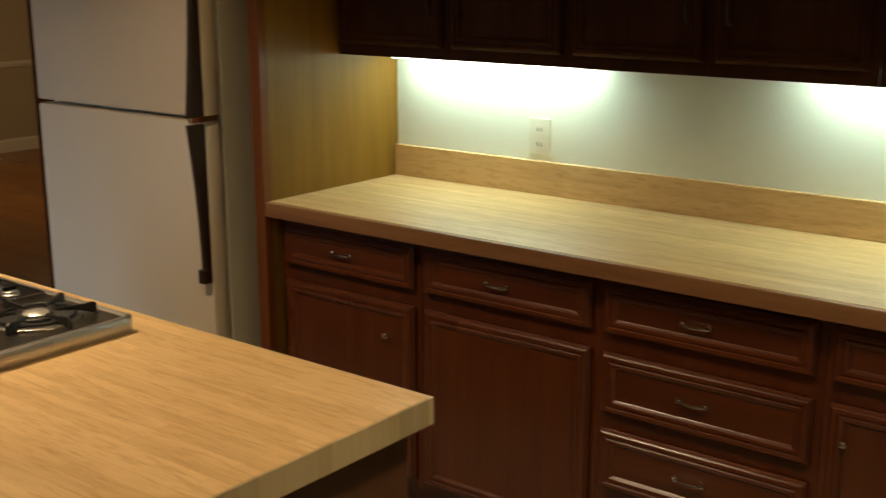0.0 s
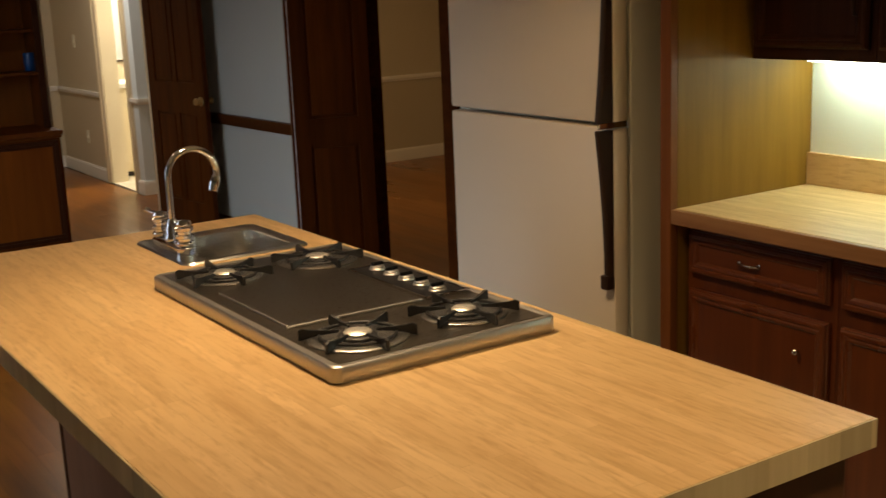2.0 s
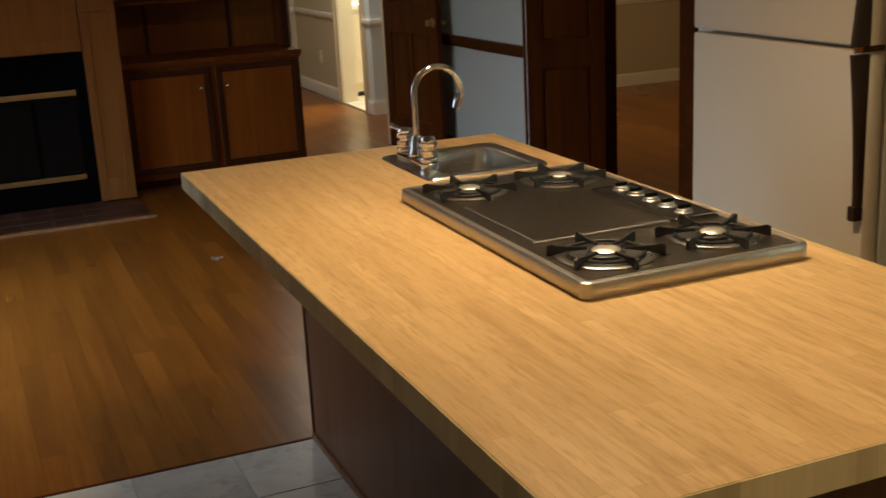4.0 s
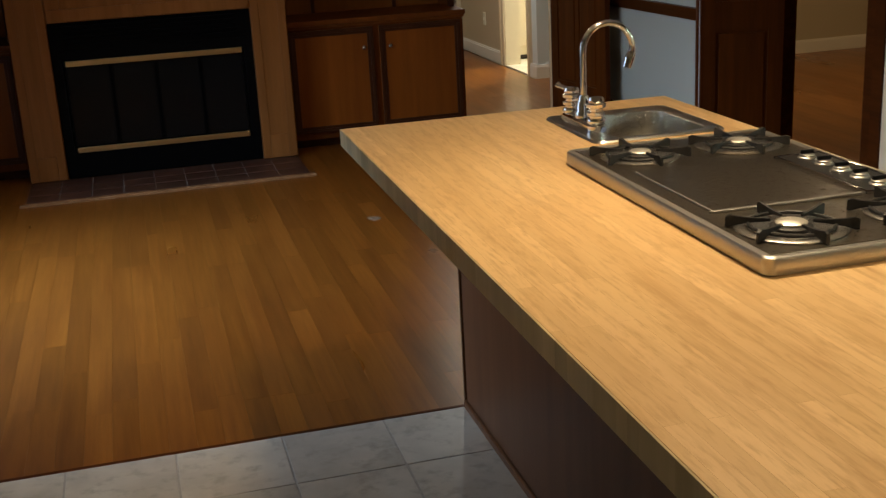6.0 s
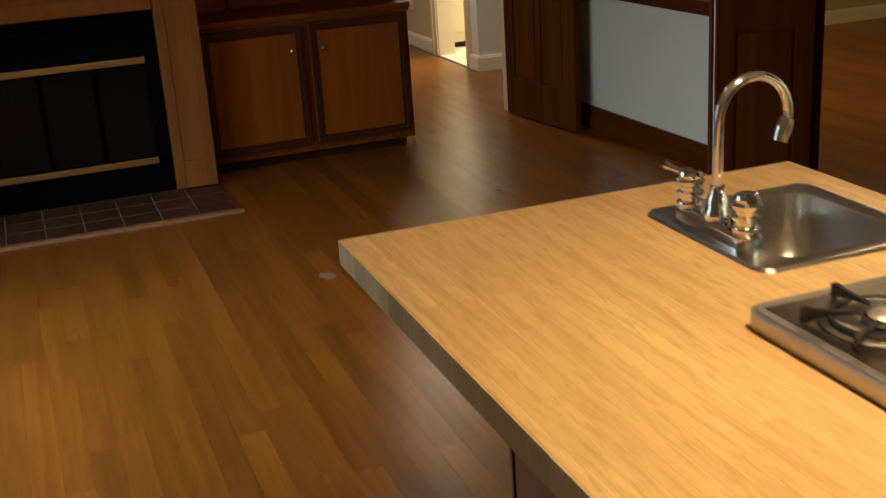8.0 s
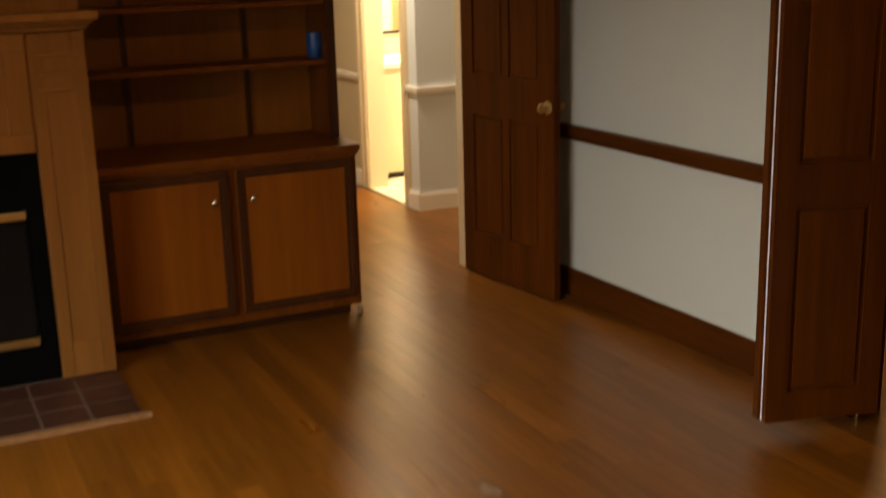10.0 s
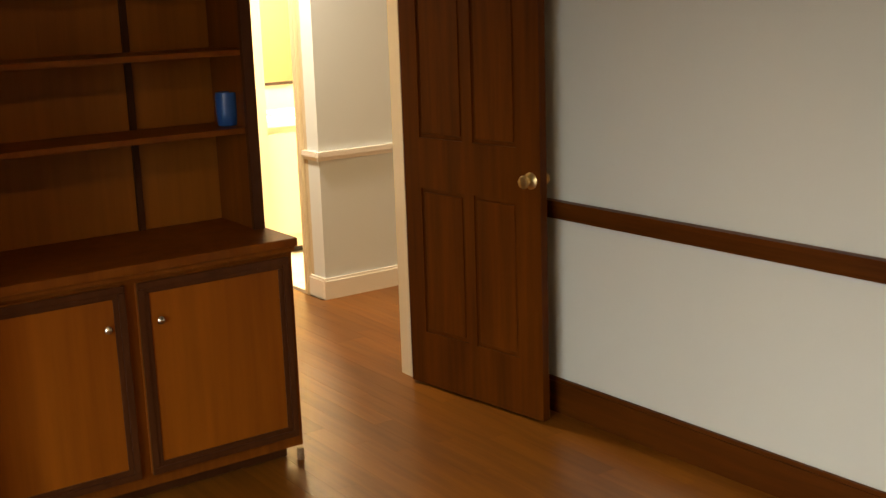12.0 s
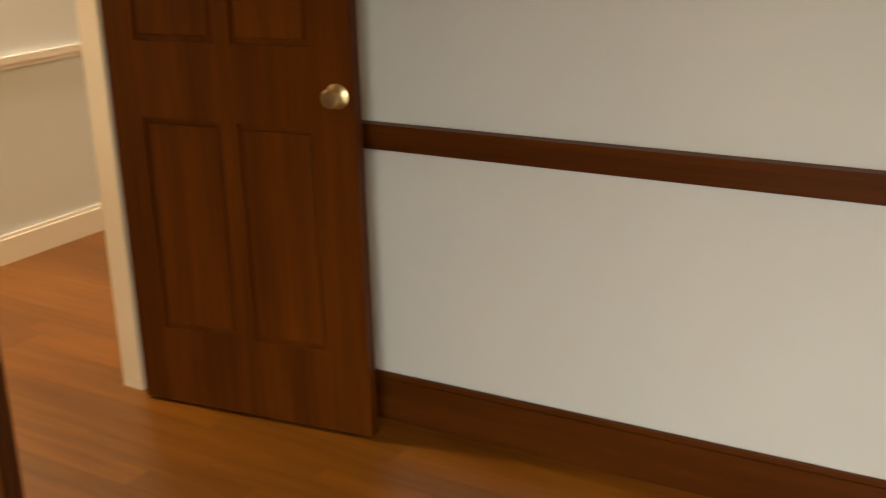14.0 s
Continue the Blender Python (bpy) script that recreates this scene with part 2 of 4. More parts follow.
mg, n_, l_, b_ = nodes_of("mirror_glass")
b_.inputs["Base Color"].default_value, b_.inputs["Roughness"].default_value, b_.inputs["Metallic"].default_value = (0.85, 0.85, 0.85, 1), 0.02, 1
MIRROR = mg


# ---- building helpers ----
def box(bm, x0, x1, y0, y1, z0, z1, bevel=0.0):
    vs = [bm.verts.new((x, y, z)) for x in (x0, x1) for y in (y0, y1) for z in (z0, z1)]
    fs = [bm.faces.new([vs[i] for i in q]) for q in ((0, 1, 3, 2), (4, 6, 7, 5), (0, 4, 5, 1), (2, 3, 7, 6), (0, 2, 6, 4), (1, 5, 7, 3))]
    if bevel:
        bmesh.ops.bevel(bm, geom=list({e for f in fs for e in f.edges}), offset=bevel, segments=2, affect="EDGES", profile=0.6)
    return bm


def B(x0, x1, y0, y1, z0, z1, bevel=0.0):
    return box(bmesh.new(), x0, x1, y0, y1, z0, z1, bevel)


def strip(bm, p, q, t0, t1, z0, z1):
    """A bar along the line p to q on plan, between two offsets to its left."""
    d = (Vector(q) - Vector(p)).normalized()
    nrm = Vector((-d.y, d.x))
    ring = [Vector(p) + nrm * t0, Vector(q) + nrm * t0, Vector(q) + nrm * t1, Vector(p) + nrm * t1]
    lo = [bm.verts.new((v.x, v.y, z0)) for v in ring]
    hi = [bm.verts.new((v.x, v.y, z1)) for v in ring]
    bm.faces.new(lo[::-1]), bm.faces.new(hi)
    for i in range(4):
        j = (i + 1) % 4
        bm.faces.new((lo[i], lo[j], hi[j], hi[i]))
    return bm


def lathe(bm, profile, centre, seg=24, axis="z"):
    """Turns (radius, height) pairs round an axis."""
    rings = []
    for r, h in profile:
        ring = []
        for k in range(seg):
            a = 2 * math.pi * k / seg
            c = (r * math.cos(a), r * math.sin(a), h)
            c = {"z": c, "x": (c[2], c[0], c[1]), "y": (c[0], c[2], c[1])}[axis]
            ring.append(bm.verts.new(Vector(centre) + Vector(c)))
        rings.append(ring)
    for a, b in zip(rings, rings[1:]):
        for k in range(seg):
            bm.faces.new((a[k], a[(k + 1) % seg], b[(k + 1) % seg], b[k]))
    bm.faces.new(rings[0][::-1]), bm.faces.new(rings[-1])
    return bm


def tube(bm, pts, r, seg=12):
    """A round bar along a line of points; r may be one radius or one for each point."""
    pts = [Vector(p) for p in pts]
    rs = [r] * len(pts) if isinstance(r, (int, float)) else r
    rings = []
    for i, p in enumerate(pts):
        d = (pts[min(i + 1, len(pts) - 1)] - pts[max(i - 1, 0)]).normalized()
        u = d.orthogonal().normalized() if not rings else (u - d * u.dot(d)).normalized()
        v = d.cross(u)
        rings.append([bm.verts.new(p + (u * math.cos(2 * math.pi * k / seg) + v * math.sin(2 * math.pi * k / seg)) * rs[i]) for k in range(seg)])
    for a, b in zip(rings, rings[1:]):
        for k in range(seg):
            bm.faces.new((a[k], a[(k + 1) % seg], b[(k + 1) % seg], b[k]))
    bm.faces.new(rings[0][::-1]), bm.faces.new(rings[-1])
    return bm


BASE = {}


def thing(name, label, category, at=(0, 0, 0), group="", rz=0):
    e = new(name)
    e.empty_display_size = 0.1
    e.matrix_world = pose(*at, 0, 0, rz)
    BASE[e.name] = Vector(at) if rz == 0 else Vector((0, 0, 0))
    return tagged(e, label, category, group)


def mesh_of(name, bm, material, smooth=False):
    bmesh.ops.recalc_face_normals(bm, faces=bm.faces)
    me = bpy.data.meshes.new(name)
    bm.to_mesh(me)
    bm.free()
    me.materials.append(material)
    if smooth:
        me.shade_smooth()
        me.set_sharp_from_angle(angle=radians(40))
    return me


def part(name, bm, material, parent, label="", smooth=False):
    off = BASE[parent.name]
    bmesh.ops.translate(bm, vec=-off, verts=bm.verts)
    ob = new(name, mesh_of(name, bm, material, smooth))
    ob.parent = parent
    BASE[ob.name] = off
    return tagged(ob, label) if label else ob


def setting(name, bm, material, label="", category=""):
    ob = new(name, mesh_of(name, bm, material))
    BASE[ob.name] = Vector((0, 0, 0))
    return tagged(ob, label, category or name.split("_")[0], "", "structure")


def solo(name, bm, material, label, category, smooth=True, group=""):
    return tagged(new(name, mesh_of(name, bm, material, smooth)), label, category, group)


def arc(c, r, a0, a1, n=12):
    """Points of an arc in the plane of x and z."""
    return [(c[0] + r * math.cos(radians(a0 + (a1 - a0) * i / n)), c[1], c[2] + r * math.sin(radians(a0 + (a1 - a0) * i / n))) for i in range(n + 1)]


# ---- the large structure ----
CEIL_Z, WX = 2.44, 1.585
P_NEAR, P_FAR = (1.585, 4.42), (1.495, 6.85)     # the den's side wall, slightly out of square

# kitchen back wall and the wall beside the opening
w = B(WX, WX + 0.12, -3.2, 3.52, 0, CEIL_Z)
box(w, WX, WX + 0.12, 3.52, 4.42, 2.06, CEIL_Z)
wall_kitchen = setting("wall_kitchen", w, WALL_KITCHEN, "pale greenish-white painted kitchen wall", "wall")
w = strip(bmesh.new(), P_FAR, P_NEAR, 0, 0.12, 0, CEIL_Z)
setting("wall_den_side", w, WALL_DEN, "pale grey painted wall above and below a dark chair rail", "wall")
# far wall of the den, with the doorway to the hall
w = B(-3.02, 0.60, 6.85, 6.905, 0, CEIL_Z)
box(w, 0.60, 1.335, 6.85, 6.905, 2.05, CEIL_Z)
box(w, 1.335, 1.62, 6.85, 6.905, 0, CEIL_Z)
setting("wall_den_far", w, WALL_DEN, "pale grey painted wall behind the bookcases", "wall")
# outer wall with its glazed door
w = B(-3.02, -2.9, -3.2, 2.75, 0, CEIL_Z)
box(w, -3.02, -2.9, 4.75, 6.905, 0, CEIL_Z)
box(w, -3.02, -2.9, 2.75, 4.75, 2.08, CEIL_Z)
setting("wall_den_outer", w, WALL_DEN, "pale grey painted outer wall with a glazed door", "wall")
setting("wall_kitchen_near", B(-3.02, 1.705, -3.32, -3.2, 0, CEIL_Z), WALL_KITCHEN, "pale painted kitchen end wall", "wall")
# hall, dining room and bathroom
# One wall in two colours; the hall stretch carries cool light in its paint.
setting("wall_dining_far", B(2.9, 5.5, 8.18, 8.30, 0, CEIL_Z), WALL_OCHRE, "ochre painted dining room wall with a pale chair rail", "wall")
setting("wall_hall_cross", B(1.67, 2.9, 8.18, 8.30, 0, CEIL_Z), WALL_COOL_LIT, "hall wall with cool light put into its pale colour and a white chair rail", "wall")
w = B(1.67, 1.79, 8.30, 8.36, 0, CEIL_Z)
box(w, 1.67, 1.79, 9.02, 10.4, 0, CEIL_Z)
box(w, 1.67, 1.79, 8.36, 9.02, 2.05, CEIL_Z)
setting("wall_hall_side", w, WALL_CREAM, "cream hall wall with a doorway to a lit bathroom", "wall")
setting("wall_hall_end", B(-0.8, 3.6, 10.4, 10.52, 0, CEIL_Z), WALL_CREAM, "cream painted end wall of the hall", "wall")
setting("wall_hall_left", B(-0.92, -0.8, 6.97, 10.52, 0, CEIL_Z), WALL_CREAM, "cream painted hall wall", "wall")
setting("wall_dining_side", B(5.5, 5.62, 1.4, 8.25, 0, CEIL_Z), WALL_OCHRE, "ochre painted dining room wall", "wall")
setting("wall_dining_near", B(1.705, 5.62, 1.28, 1.4, 0, CEIL_Z), WALL_OCHRE, "ochre painted dining room wall", "wall")
setting("wall_bathroom_side", B(3.48, 3.6, 8.25, 10.4, 0, CEIL_Z), WALL_CREAM, "cream bathroom wall", "wall")
setting("wall_bathroom_end", B(1.79, 3.48, 9.85, 9.97, 0, CEIL_Z), WALL_CREAM, "bright cream bathroom wall above a vanity", "wall")
setting("ceiling", B(-3.02, 5.62, -3.32, 10.52, CEIL_Z, CEIL_Z + 0.12), CEIL, "flat off-white painted ceiling", "ceiling")
floor_sub = setting("floor", B(-3.02, 5.62, -3.32, 10.52, -0.12, -0.016), GAP_DARK, "floor of varnished oak strips with worn patches", "floor")

# trims of the den's side wall
for z0, z1, o in ((0.0, 0.122, 0.018), (0.122, 0.136, 0.012)):
    setting("baseboard", strip(bmesh.new(), P_FAR, P_NEAR, -o, -0.0005, z0, z1), TRIM_WOOD, "dark-stained wooden baseboard", "baseboard")
for z0, z1, o in ((0.756, 0.782, 0.014), (0.782, 0.808, 0.026), (0.808, 0.826, 0.034)):
    setting("trim", strip(bmesh.new(), P_FAR, P_NEAR, -o, -0.0005, z0, z1), TRIM_WOOD, "dark-stained wooden chair rail", "chair rail")
# jambs and casings
setting("trim", B(WX - 0.014, WX + 0.134, 3.521, 3.58, 0, 2.06), TRIM_WOOD, "dark wooden door jamb", "jamb")
setting("trim", B(WX - 0.016, WX - 0.001, 3.45, 3.52, 0, 2.12), TRIM_WOOD, "dark wooden door casing", "casing")
setting("trim", B(WX - 0.014, WX + 0.134, 4.385, 4.419, 0, 2.06), TRIM_WOOD, "dark wooden door jamb", "jamb")
setting("trim", B(WX - 0.014, WX + 0.134, 3.58, 4.385, 2.03, 2.059), TRIM_WOOD, "dark wooden door head", "jamb")
setting("trim", B(1.312, 1.334, 6.838, 6.915, 0, 2.05), CREAM_TRIM, "cream painted door jamb", "jamb")
setting("trim", B(0.601, 0.622, 6.838, 6.915, 0, 2.05), CREAM_TRIM, "cream painted door jamb", "jamb")
setting("trim", B(0.622, 1.312, 6.838, 6.915, 2.025, 2.049), CREAM_TRIM, "cream painted door head", "jamb")
for y0, y1 in ((8.365, 8.33), (9.01, 9.10)):
    setting("trim", B(1.652, 1.669, min(y0, y1), max(y0, y1), 0, 2.12), CREAM_TRIM, "cream painted casing of the bathroom doorway", "casing")
    setting("trim", B(1.644, 1.654, max(y0, y1) - 0.03, max(y0, y1), 0, 2.12), CREAM_TRIM, "cream painted casing moulding", "casing")
for y0, y1 in ((8.361, 8.375), (9.0, 9.019)):
    setting("trim", B(1.665, 1.80, y0, y1, 0, 2.05), CREAM_TRIM, "cream painted bathroom door jamb", "jamb")
# white chair rails and baseboards of hall and dining room
def trim_run(x0, x1, y0, y1, ax, sign, mat, cat="white"):
    """Baseboard and chair rail along a wall's face; they stand out to the side of the sign."""
    for z0, z1, o in ((0.0, 0.098, 0.016), (0.098, 0.112, 0.010), (0.738, 0.758, 0.010), (0.758, 0.786, 0.020)):
        a, b = (0.0006, o) if sign > 0 else (-o, -0.0006)
        bm = B(x0 + a, x0 + b, y0, y1, z0, z1) if ax == "x" else B(x0, x1, y0 + a, y0 + b, z0, z1)
        low = z0 < 0.5
        setting("baseboard" if low else "trim", bm, mat, cat + (" painted baseboard" if low else " painted chair rail"), "baseboard" if low else "chair rail")
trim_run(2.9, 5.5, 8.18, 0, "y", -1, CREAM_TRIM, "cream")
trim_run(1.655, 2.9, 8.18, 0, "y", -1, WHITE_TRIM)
trim_run(1.67, 0, 8.18, 8.329, "x", -1, WHITE_TRIM)
trim_run(1.67, 0, 9.10, 10.385, "x", -1, WHITE_TRIM)
trim_run(-0.8, 1.65, 10.4, 0, "y", -1, WHITE_TRIM)
trim_run(5.5, 0, 1.4, 8.10, "x", -1, WHITE_TRIM)

# glazed sliding door of the den
win = tagged(thing("window_1", "wide white-framed sliding glass door letting in daylight", "window", (-2.96, 3.75, 0.0)), kind="structure")
fr = bmesh.new()
for a in ((2.752, 2.82), (4.68, 4.748), (3.715, 3.785)):
    box(fr, -3.0, -2.92, *a, 0.0, 2.078)
for a in ((2.82, 3.715), (3.785, 4.68)):
    box(fr, -3.0, -2.92, *a, 0.0, 0.07), box(fr, -3.0, -2.92, *a, 2.01, 2.078)
part("window_frame", fr, WHITE_TRIM, win)
for y0, y1 in ((2.82, 3.715), (3.785, 4.68)):
    p = part("pane", B(-2.964, -2.958, y0, y1, 0.07, 2.01), GLASS, win)
    p.visible_shadow = False
setting("ground", B(-60, -3.03, -60, 70, -0.6, -0.5), FLOOR_TILE, "pale ground outside the window", "ground")

# ceiling lamps, fixtures assumed and unseen; the den's belongs to the added fill
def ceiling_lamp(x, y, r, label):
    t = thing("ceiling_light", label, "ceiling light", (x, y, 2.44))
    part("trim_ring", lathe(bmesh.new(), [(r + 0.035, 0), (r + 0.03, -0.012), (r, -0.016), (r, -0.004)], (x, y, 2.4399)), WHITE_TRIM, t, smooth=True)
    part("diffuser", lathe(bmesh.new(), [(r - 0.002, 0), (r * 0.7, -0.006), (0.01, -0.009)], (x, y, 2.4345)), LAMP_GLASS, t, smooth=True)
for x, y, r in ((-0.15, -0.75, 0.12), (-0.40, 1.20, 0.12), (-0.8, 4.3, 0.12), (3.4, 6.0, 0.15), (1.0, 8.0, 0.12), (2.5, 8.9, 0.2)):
    ceiling_lamp(x, y, r, "unseen round flush ceiling light with a warm glowing diffuser")


# ---- kitchen: base cabinets, counter, panel ----
FX = 1.03                                           # plane of the base cabinets' face frames


def frame_loops(bm, y0, y1, z0, z1, x, profile, cap):
    """Mitred rectangular rings, each set in from the edge and standing out from the plane x."""
    rings = [[bm.verts.new((x - out, y, z)) for y, z in ((y0 + o, z0 + o), (y1 - o, z0 + o), (y1 - o, z1 - o), (y0 + o, z1 - o))] for o, out in profile]
    for a, b in zip(rings, rings[1:]):
        for k in range(4):
            bm.faces.new((a[k], a[(k + 1) % 4], b[(k + 1) % 4], b[k]))
    if cap:
        bm.faces.new(rings[-1])
    return bm


def raised_front(name, y0, y1, z0, z1, parent, mat, x=FX):
    """A cabinet front that faces -x: slab with a sunk field inside a mitred, stepped moulding."""
    d = part(name, frame_loops(bmesh.new(), y0, y1, z0, z1, x, ((0.004, 0.0006), (0, 0.004), (0, 0.012), (0.004, 0.0165), (0.052, 0.0165)), True), mat, parent)
    prof = ((0.0045, 0.0155), (0.005, 0.021), (0.009, 0.0245), (0.017, 0.0250), (0.020, 0.0215), (0.023, 0.0215), (0.026, 0.0245), (0.033, 0.0235), (0.038, 0.0185), (0.041, 0.0160))
    part("moulding", frame_loops(bmesh.new(), y0, y1, z0, z1, x, prof, False), mat, d)
    return d


def pull(y, z, parent, x=FX - 0.018):
    """A small bowed bar pull on two feet."""
    bm = bmesh.new()
    pts = [(x + 0.002, y - 0.036, z), (x - 0.010, y - 0.034, z)] + [(x - 0.012 - 0.004 * math.cos(math.pi * k / 12), y + 0.03 * k / 6, z) for k in range(-6, 7)] + [(x - 0.010, y + 0.034, z), (x + 0.002, y + 0.036, z)]
    tube(bm, pts, 0.0036, 8)
    for e in (-0.035, 0.035):
        box(bm, x - 0.003, x + 0.0015, y + e - 0.007, y + e + 0.007, z - 0.006, z + 0.006, 0.001)
    part("handle", bm, NICKEL, parent, "worn nickel bar pull", True)


def knob(y, z, parent, x=FX - 0.018):
    part("knob", lathe(bmesh.new(), [(0.004, 0.002), (0.004, -0.010), (0.008, -0.013), (0.0085, -0.017), (0.005, -0.021), (0.001, -0.022)], (x, y, z), 16, "x"), NICKEL, parent, "small round nickel knob", True)


def base_cabinet(y0, y1, fronts, label):
    """A base unit between two heights along the wall; fronts: list of (kind, z0, z1)."""
    c = thing("base_cabinet", label, "cabinet", (FX, (y0 + y1) / 2, 0), "cherry base cabinets along the wall")
    body = B(FX + 0.02, 1.583, y0 + 0.001, y1 - 0.001, 0.10, 0.868)
    box(body, FX + 0.07, 1.583, y0 + 0.001, y1 - 0.001, 0.002, 0.10)
    part("body", body, CHERRY, c)
    ff = bmesh.new()
    for r in ((y0 + 0.001, y0 + 0.03, 0.10, 0.868), (y1 - 0.03, y1 - 0.001, 0.10, 0.868)):
        box(ff, FX, FX + 0.0195, *r)
    zs = sorted({0.10, 0.868, *(z for f in fronts for z in f[1:])})
    for a, b in zip(zs[::2], zs[1::2]):
        box(ff, FX, FX + 0.0195, y0 + 0.03, y1 - 0.03, a, b)
    part("face_frame", ff, CHERRY, c)
    for kind, z0, z1 in fronts:
        f = raised_front("drawer" if kind == "drawer" else "door", y0 + 0.02, y1 - 0.02, z0, z1, c, CHERRY_SIDE if kind == "drawer" else CHERRY)
        if kind == "drawer":
            pull((y0 + y1) / 2 + 0.02, (z0 + z1) / 2, f)
        elif kind == "door_low":
            knob(y0 + 0.115, z1 - 0.10, f)
        elif kind == "door_high":
            knob(y1 - 0.06, z1 - 0.085, f)


TOP = ("drawer", 0.711, 0.840)
base_cabinet(0.873, 1.428, [TOP, ("door_low", 0.13, 0.662)], "cherry-stained base cabinet with one drawer over one door")
base_cabinet(0.289, 0.873, [TOP, ("door", 0.13, 0.662)], "cherry-stained base cabinet with one drawer over one door")
base_cabinet(-0.295, 0.289, [TOP, ("drawer", 0.498, 0.660), ("drawer", 0.292, 0.455), ("drawer", 0.125, 0.252)], "cherry-stained base cabinet with a stack of four drawers")
base_cabinet(-0.86, -0.295, [TOP, ("door_high", 0.13, 0.662)], "cherry-stained base cabinet with one drawer over one door")
base_cabinet(-1.44, -0.86, [TOP, ("door", 0.13, 0.662)], "cherry-stained base cabinet with one drawer over one door")

ct = thing("countertop", "butcher-block laminate countertop with a backsplash and wooden front edge", "countertop", (1.25, 0, 0.872))
part("slab", B(0.975, 1.583, -1.44, 1.4285, 0.8705, 0.91), LAMINATE, ct)
part("front_edge", B(0.955, 0.9745, -1.44, 1.4285, 0.866, 0.9095, 0.003), COUNTER_EDGE, ct, "reddish wooden front edge")
part("backsplash", B(1.563, 1.5835, -1.44, 1.4285, 0.9105, 1.015, 0.002), LAMINATE, ct)

pn = thing("tall_panel", "tall yellow-brown veneered panel between fridge and countertop", "panel", (1.27, 1.45, 0))
part("panel", B(0.985, 1.583, 1.43, 1.472, 0, 2.438), PANEL_WOOD, pn)
part("edge_trim", B(0.955, 0.9845, 1.4295, 1.473, 0, 2.438, 0.003), TRIM_RED, pn, "reddish wooden edge")

# upper cabinets
UX, UZ = 1.30, 1.335


def upper_cabinet(y0, y1, hinge):
    c = thing("wall_cabinet", "wall cabinet with a moulded door, dim light put into its dark wood", "cabinet", (1.44, (y0 + y1) / 2, UZ), "dark wall cabinets over the counter")
    bm = B(UX + 0.02, 1.583, y0 + 0.001, y1 - 0.001, UZ + 0.035, 2.25)
    part("body", bm, UPPER_SHADE_WOOD, c)
    ff = bmesh.new()
    for r in ((y0 + 0.001, y0 + 0.03, UZ, 2.25), (y1 - 0.03, y1 - 0.001, UZ, 2.25), (y0 + 0.03, y1 - 0.03, UZ, UZ + 0.05), (y0 + 0.03, y1 - 0.03, 2.2, 2.25)):
        box(ff, UX, UX + 0.0195, *r)
    part("face_frame", ff, UPPER_SHADE_WOOD, c)
    d = raised_front("door", y0 + 0.018, y1 - 0.018, UZ + 0.035, 2.21, c, UPPER_SHADE_WOOD, UX)
    yy = y0 + 0.055 if hinge > 0 else y1 - 0.055
    x, z = UX - 0.018, UZ + 0.17
    hb = tube(bmesh.new(), [(x + 0.002, yy, z - 0.04), (x - 0.016, yy, z - 0.036), (x - 0.022, yy, z), (x - 0.016, yy, z + 0.036), (x + 0.002, yy, z + 0.04)], 0.0045, 8)
    # Pull coloured dark as well, so it stays faint in the dimness.
    part("handle", hb, HANDLE_DARK, d, "pull darkened to suit the dim light", True)


for i, (a, b) in enumerate(((0.985, 1.428), (0.568, 0.985), (0.15, 0.568), (-0.27, 0.15), (-0.69, -0.27), (-1.11, -0.69), (-1.44, -1.11))):
    upper_cabinet(a, b, 1 if i % 2 == 0 else -1)
setting("wall_soffit", B(UX + 0.005, 1.5845, -1.44, 1.4285, 2.2505, 2.4395), WALL_KITCHEN, "painted soffit over the wall cabinets", "soffit")

for y0, y1, z in ((0.64, 1.355, 0.0), (-0.75, -0.02, 0.022)):
    tl = thing("under_cabinet_light", "white fluorescent strip light fixed under the wall cabinets", "light fixture", (1.5, (y0 + y1) / 2, 1.36), "strip lights under the cabinets")
    part("housing", B(1.455, 1.575, y0 - 0.02, y1 + 0.01, 1.338 + z, 1.3695, 0.003), WHITE_TRIM, tl)
    part("diffuser", B(1.462, 1.568, y0, y1, 1.316 + z, 1.3375 + z, 0.006), TUBE, tl, "glowing white diffuser")

ou = thing("wall_outlet", "ivory double wall outlet above the backsplash", "outlet", (1.58, 0.847, 1.09))
part("plate", B(1.578, 1.5845, 0.81, 0.884, 1.032, 1.146, 0.002), IVORY, ou)
for z in (1.066, 1.112):
    bm = B(1.5755, 1.5779, 0.832, 0.862, z - 0.014, z + 0.014, 0.0008)
    s_ = part("socket", bm, IVORY, ou)
    part("slot", box(B(1.5749, 1.5754, 0.838, 0.841, z - 0.006, z + 0.006), 1.5749, 1.5754, 0.852, 0.855, z - 0.006, z + 0.006), BLACK, s_)


# ---- refrigerator ----
fg = thing("refrigerator", "almond top-freezer refrigerator with dark brown handles", "refrigerator", (1.2, 2.04, 0))
FR0, FR1, FRX = 1.595, 2.475, 0.88
part("body", B(FRX + 0.072, 1.56, FR0 + 0.006, FR1 - 0.006, 0.03, 1.69, 0.008), ENAMEL_SIDE, fg)
part("gasket", box(B(FRX + 0.058, FRX + 0.0715, FR0 + 0.016, FR1 - 0.016, 0.10, 1.142), FRX + 0.058, FRX + 0.0715, FR0 + 0.016, FR1 - 0.016, 1.166, 1.68), IVORY, fg)
part("kick_grille", B(FRX + 0.04, FRX + 0.0715, FR0 + 0.02, FR1 - 0.02, 0.005, 0.09), HANDLE_DARK, fg)
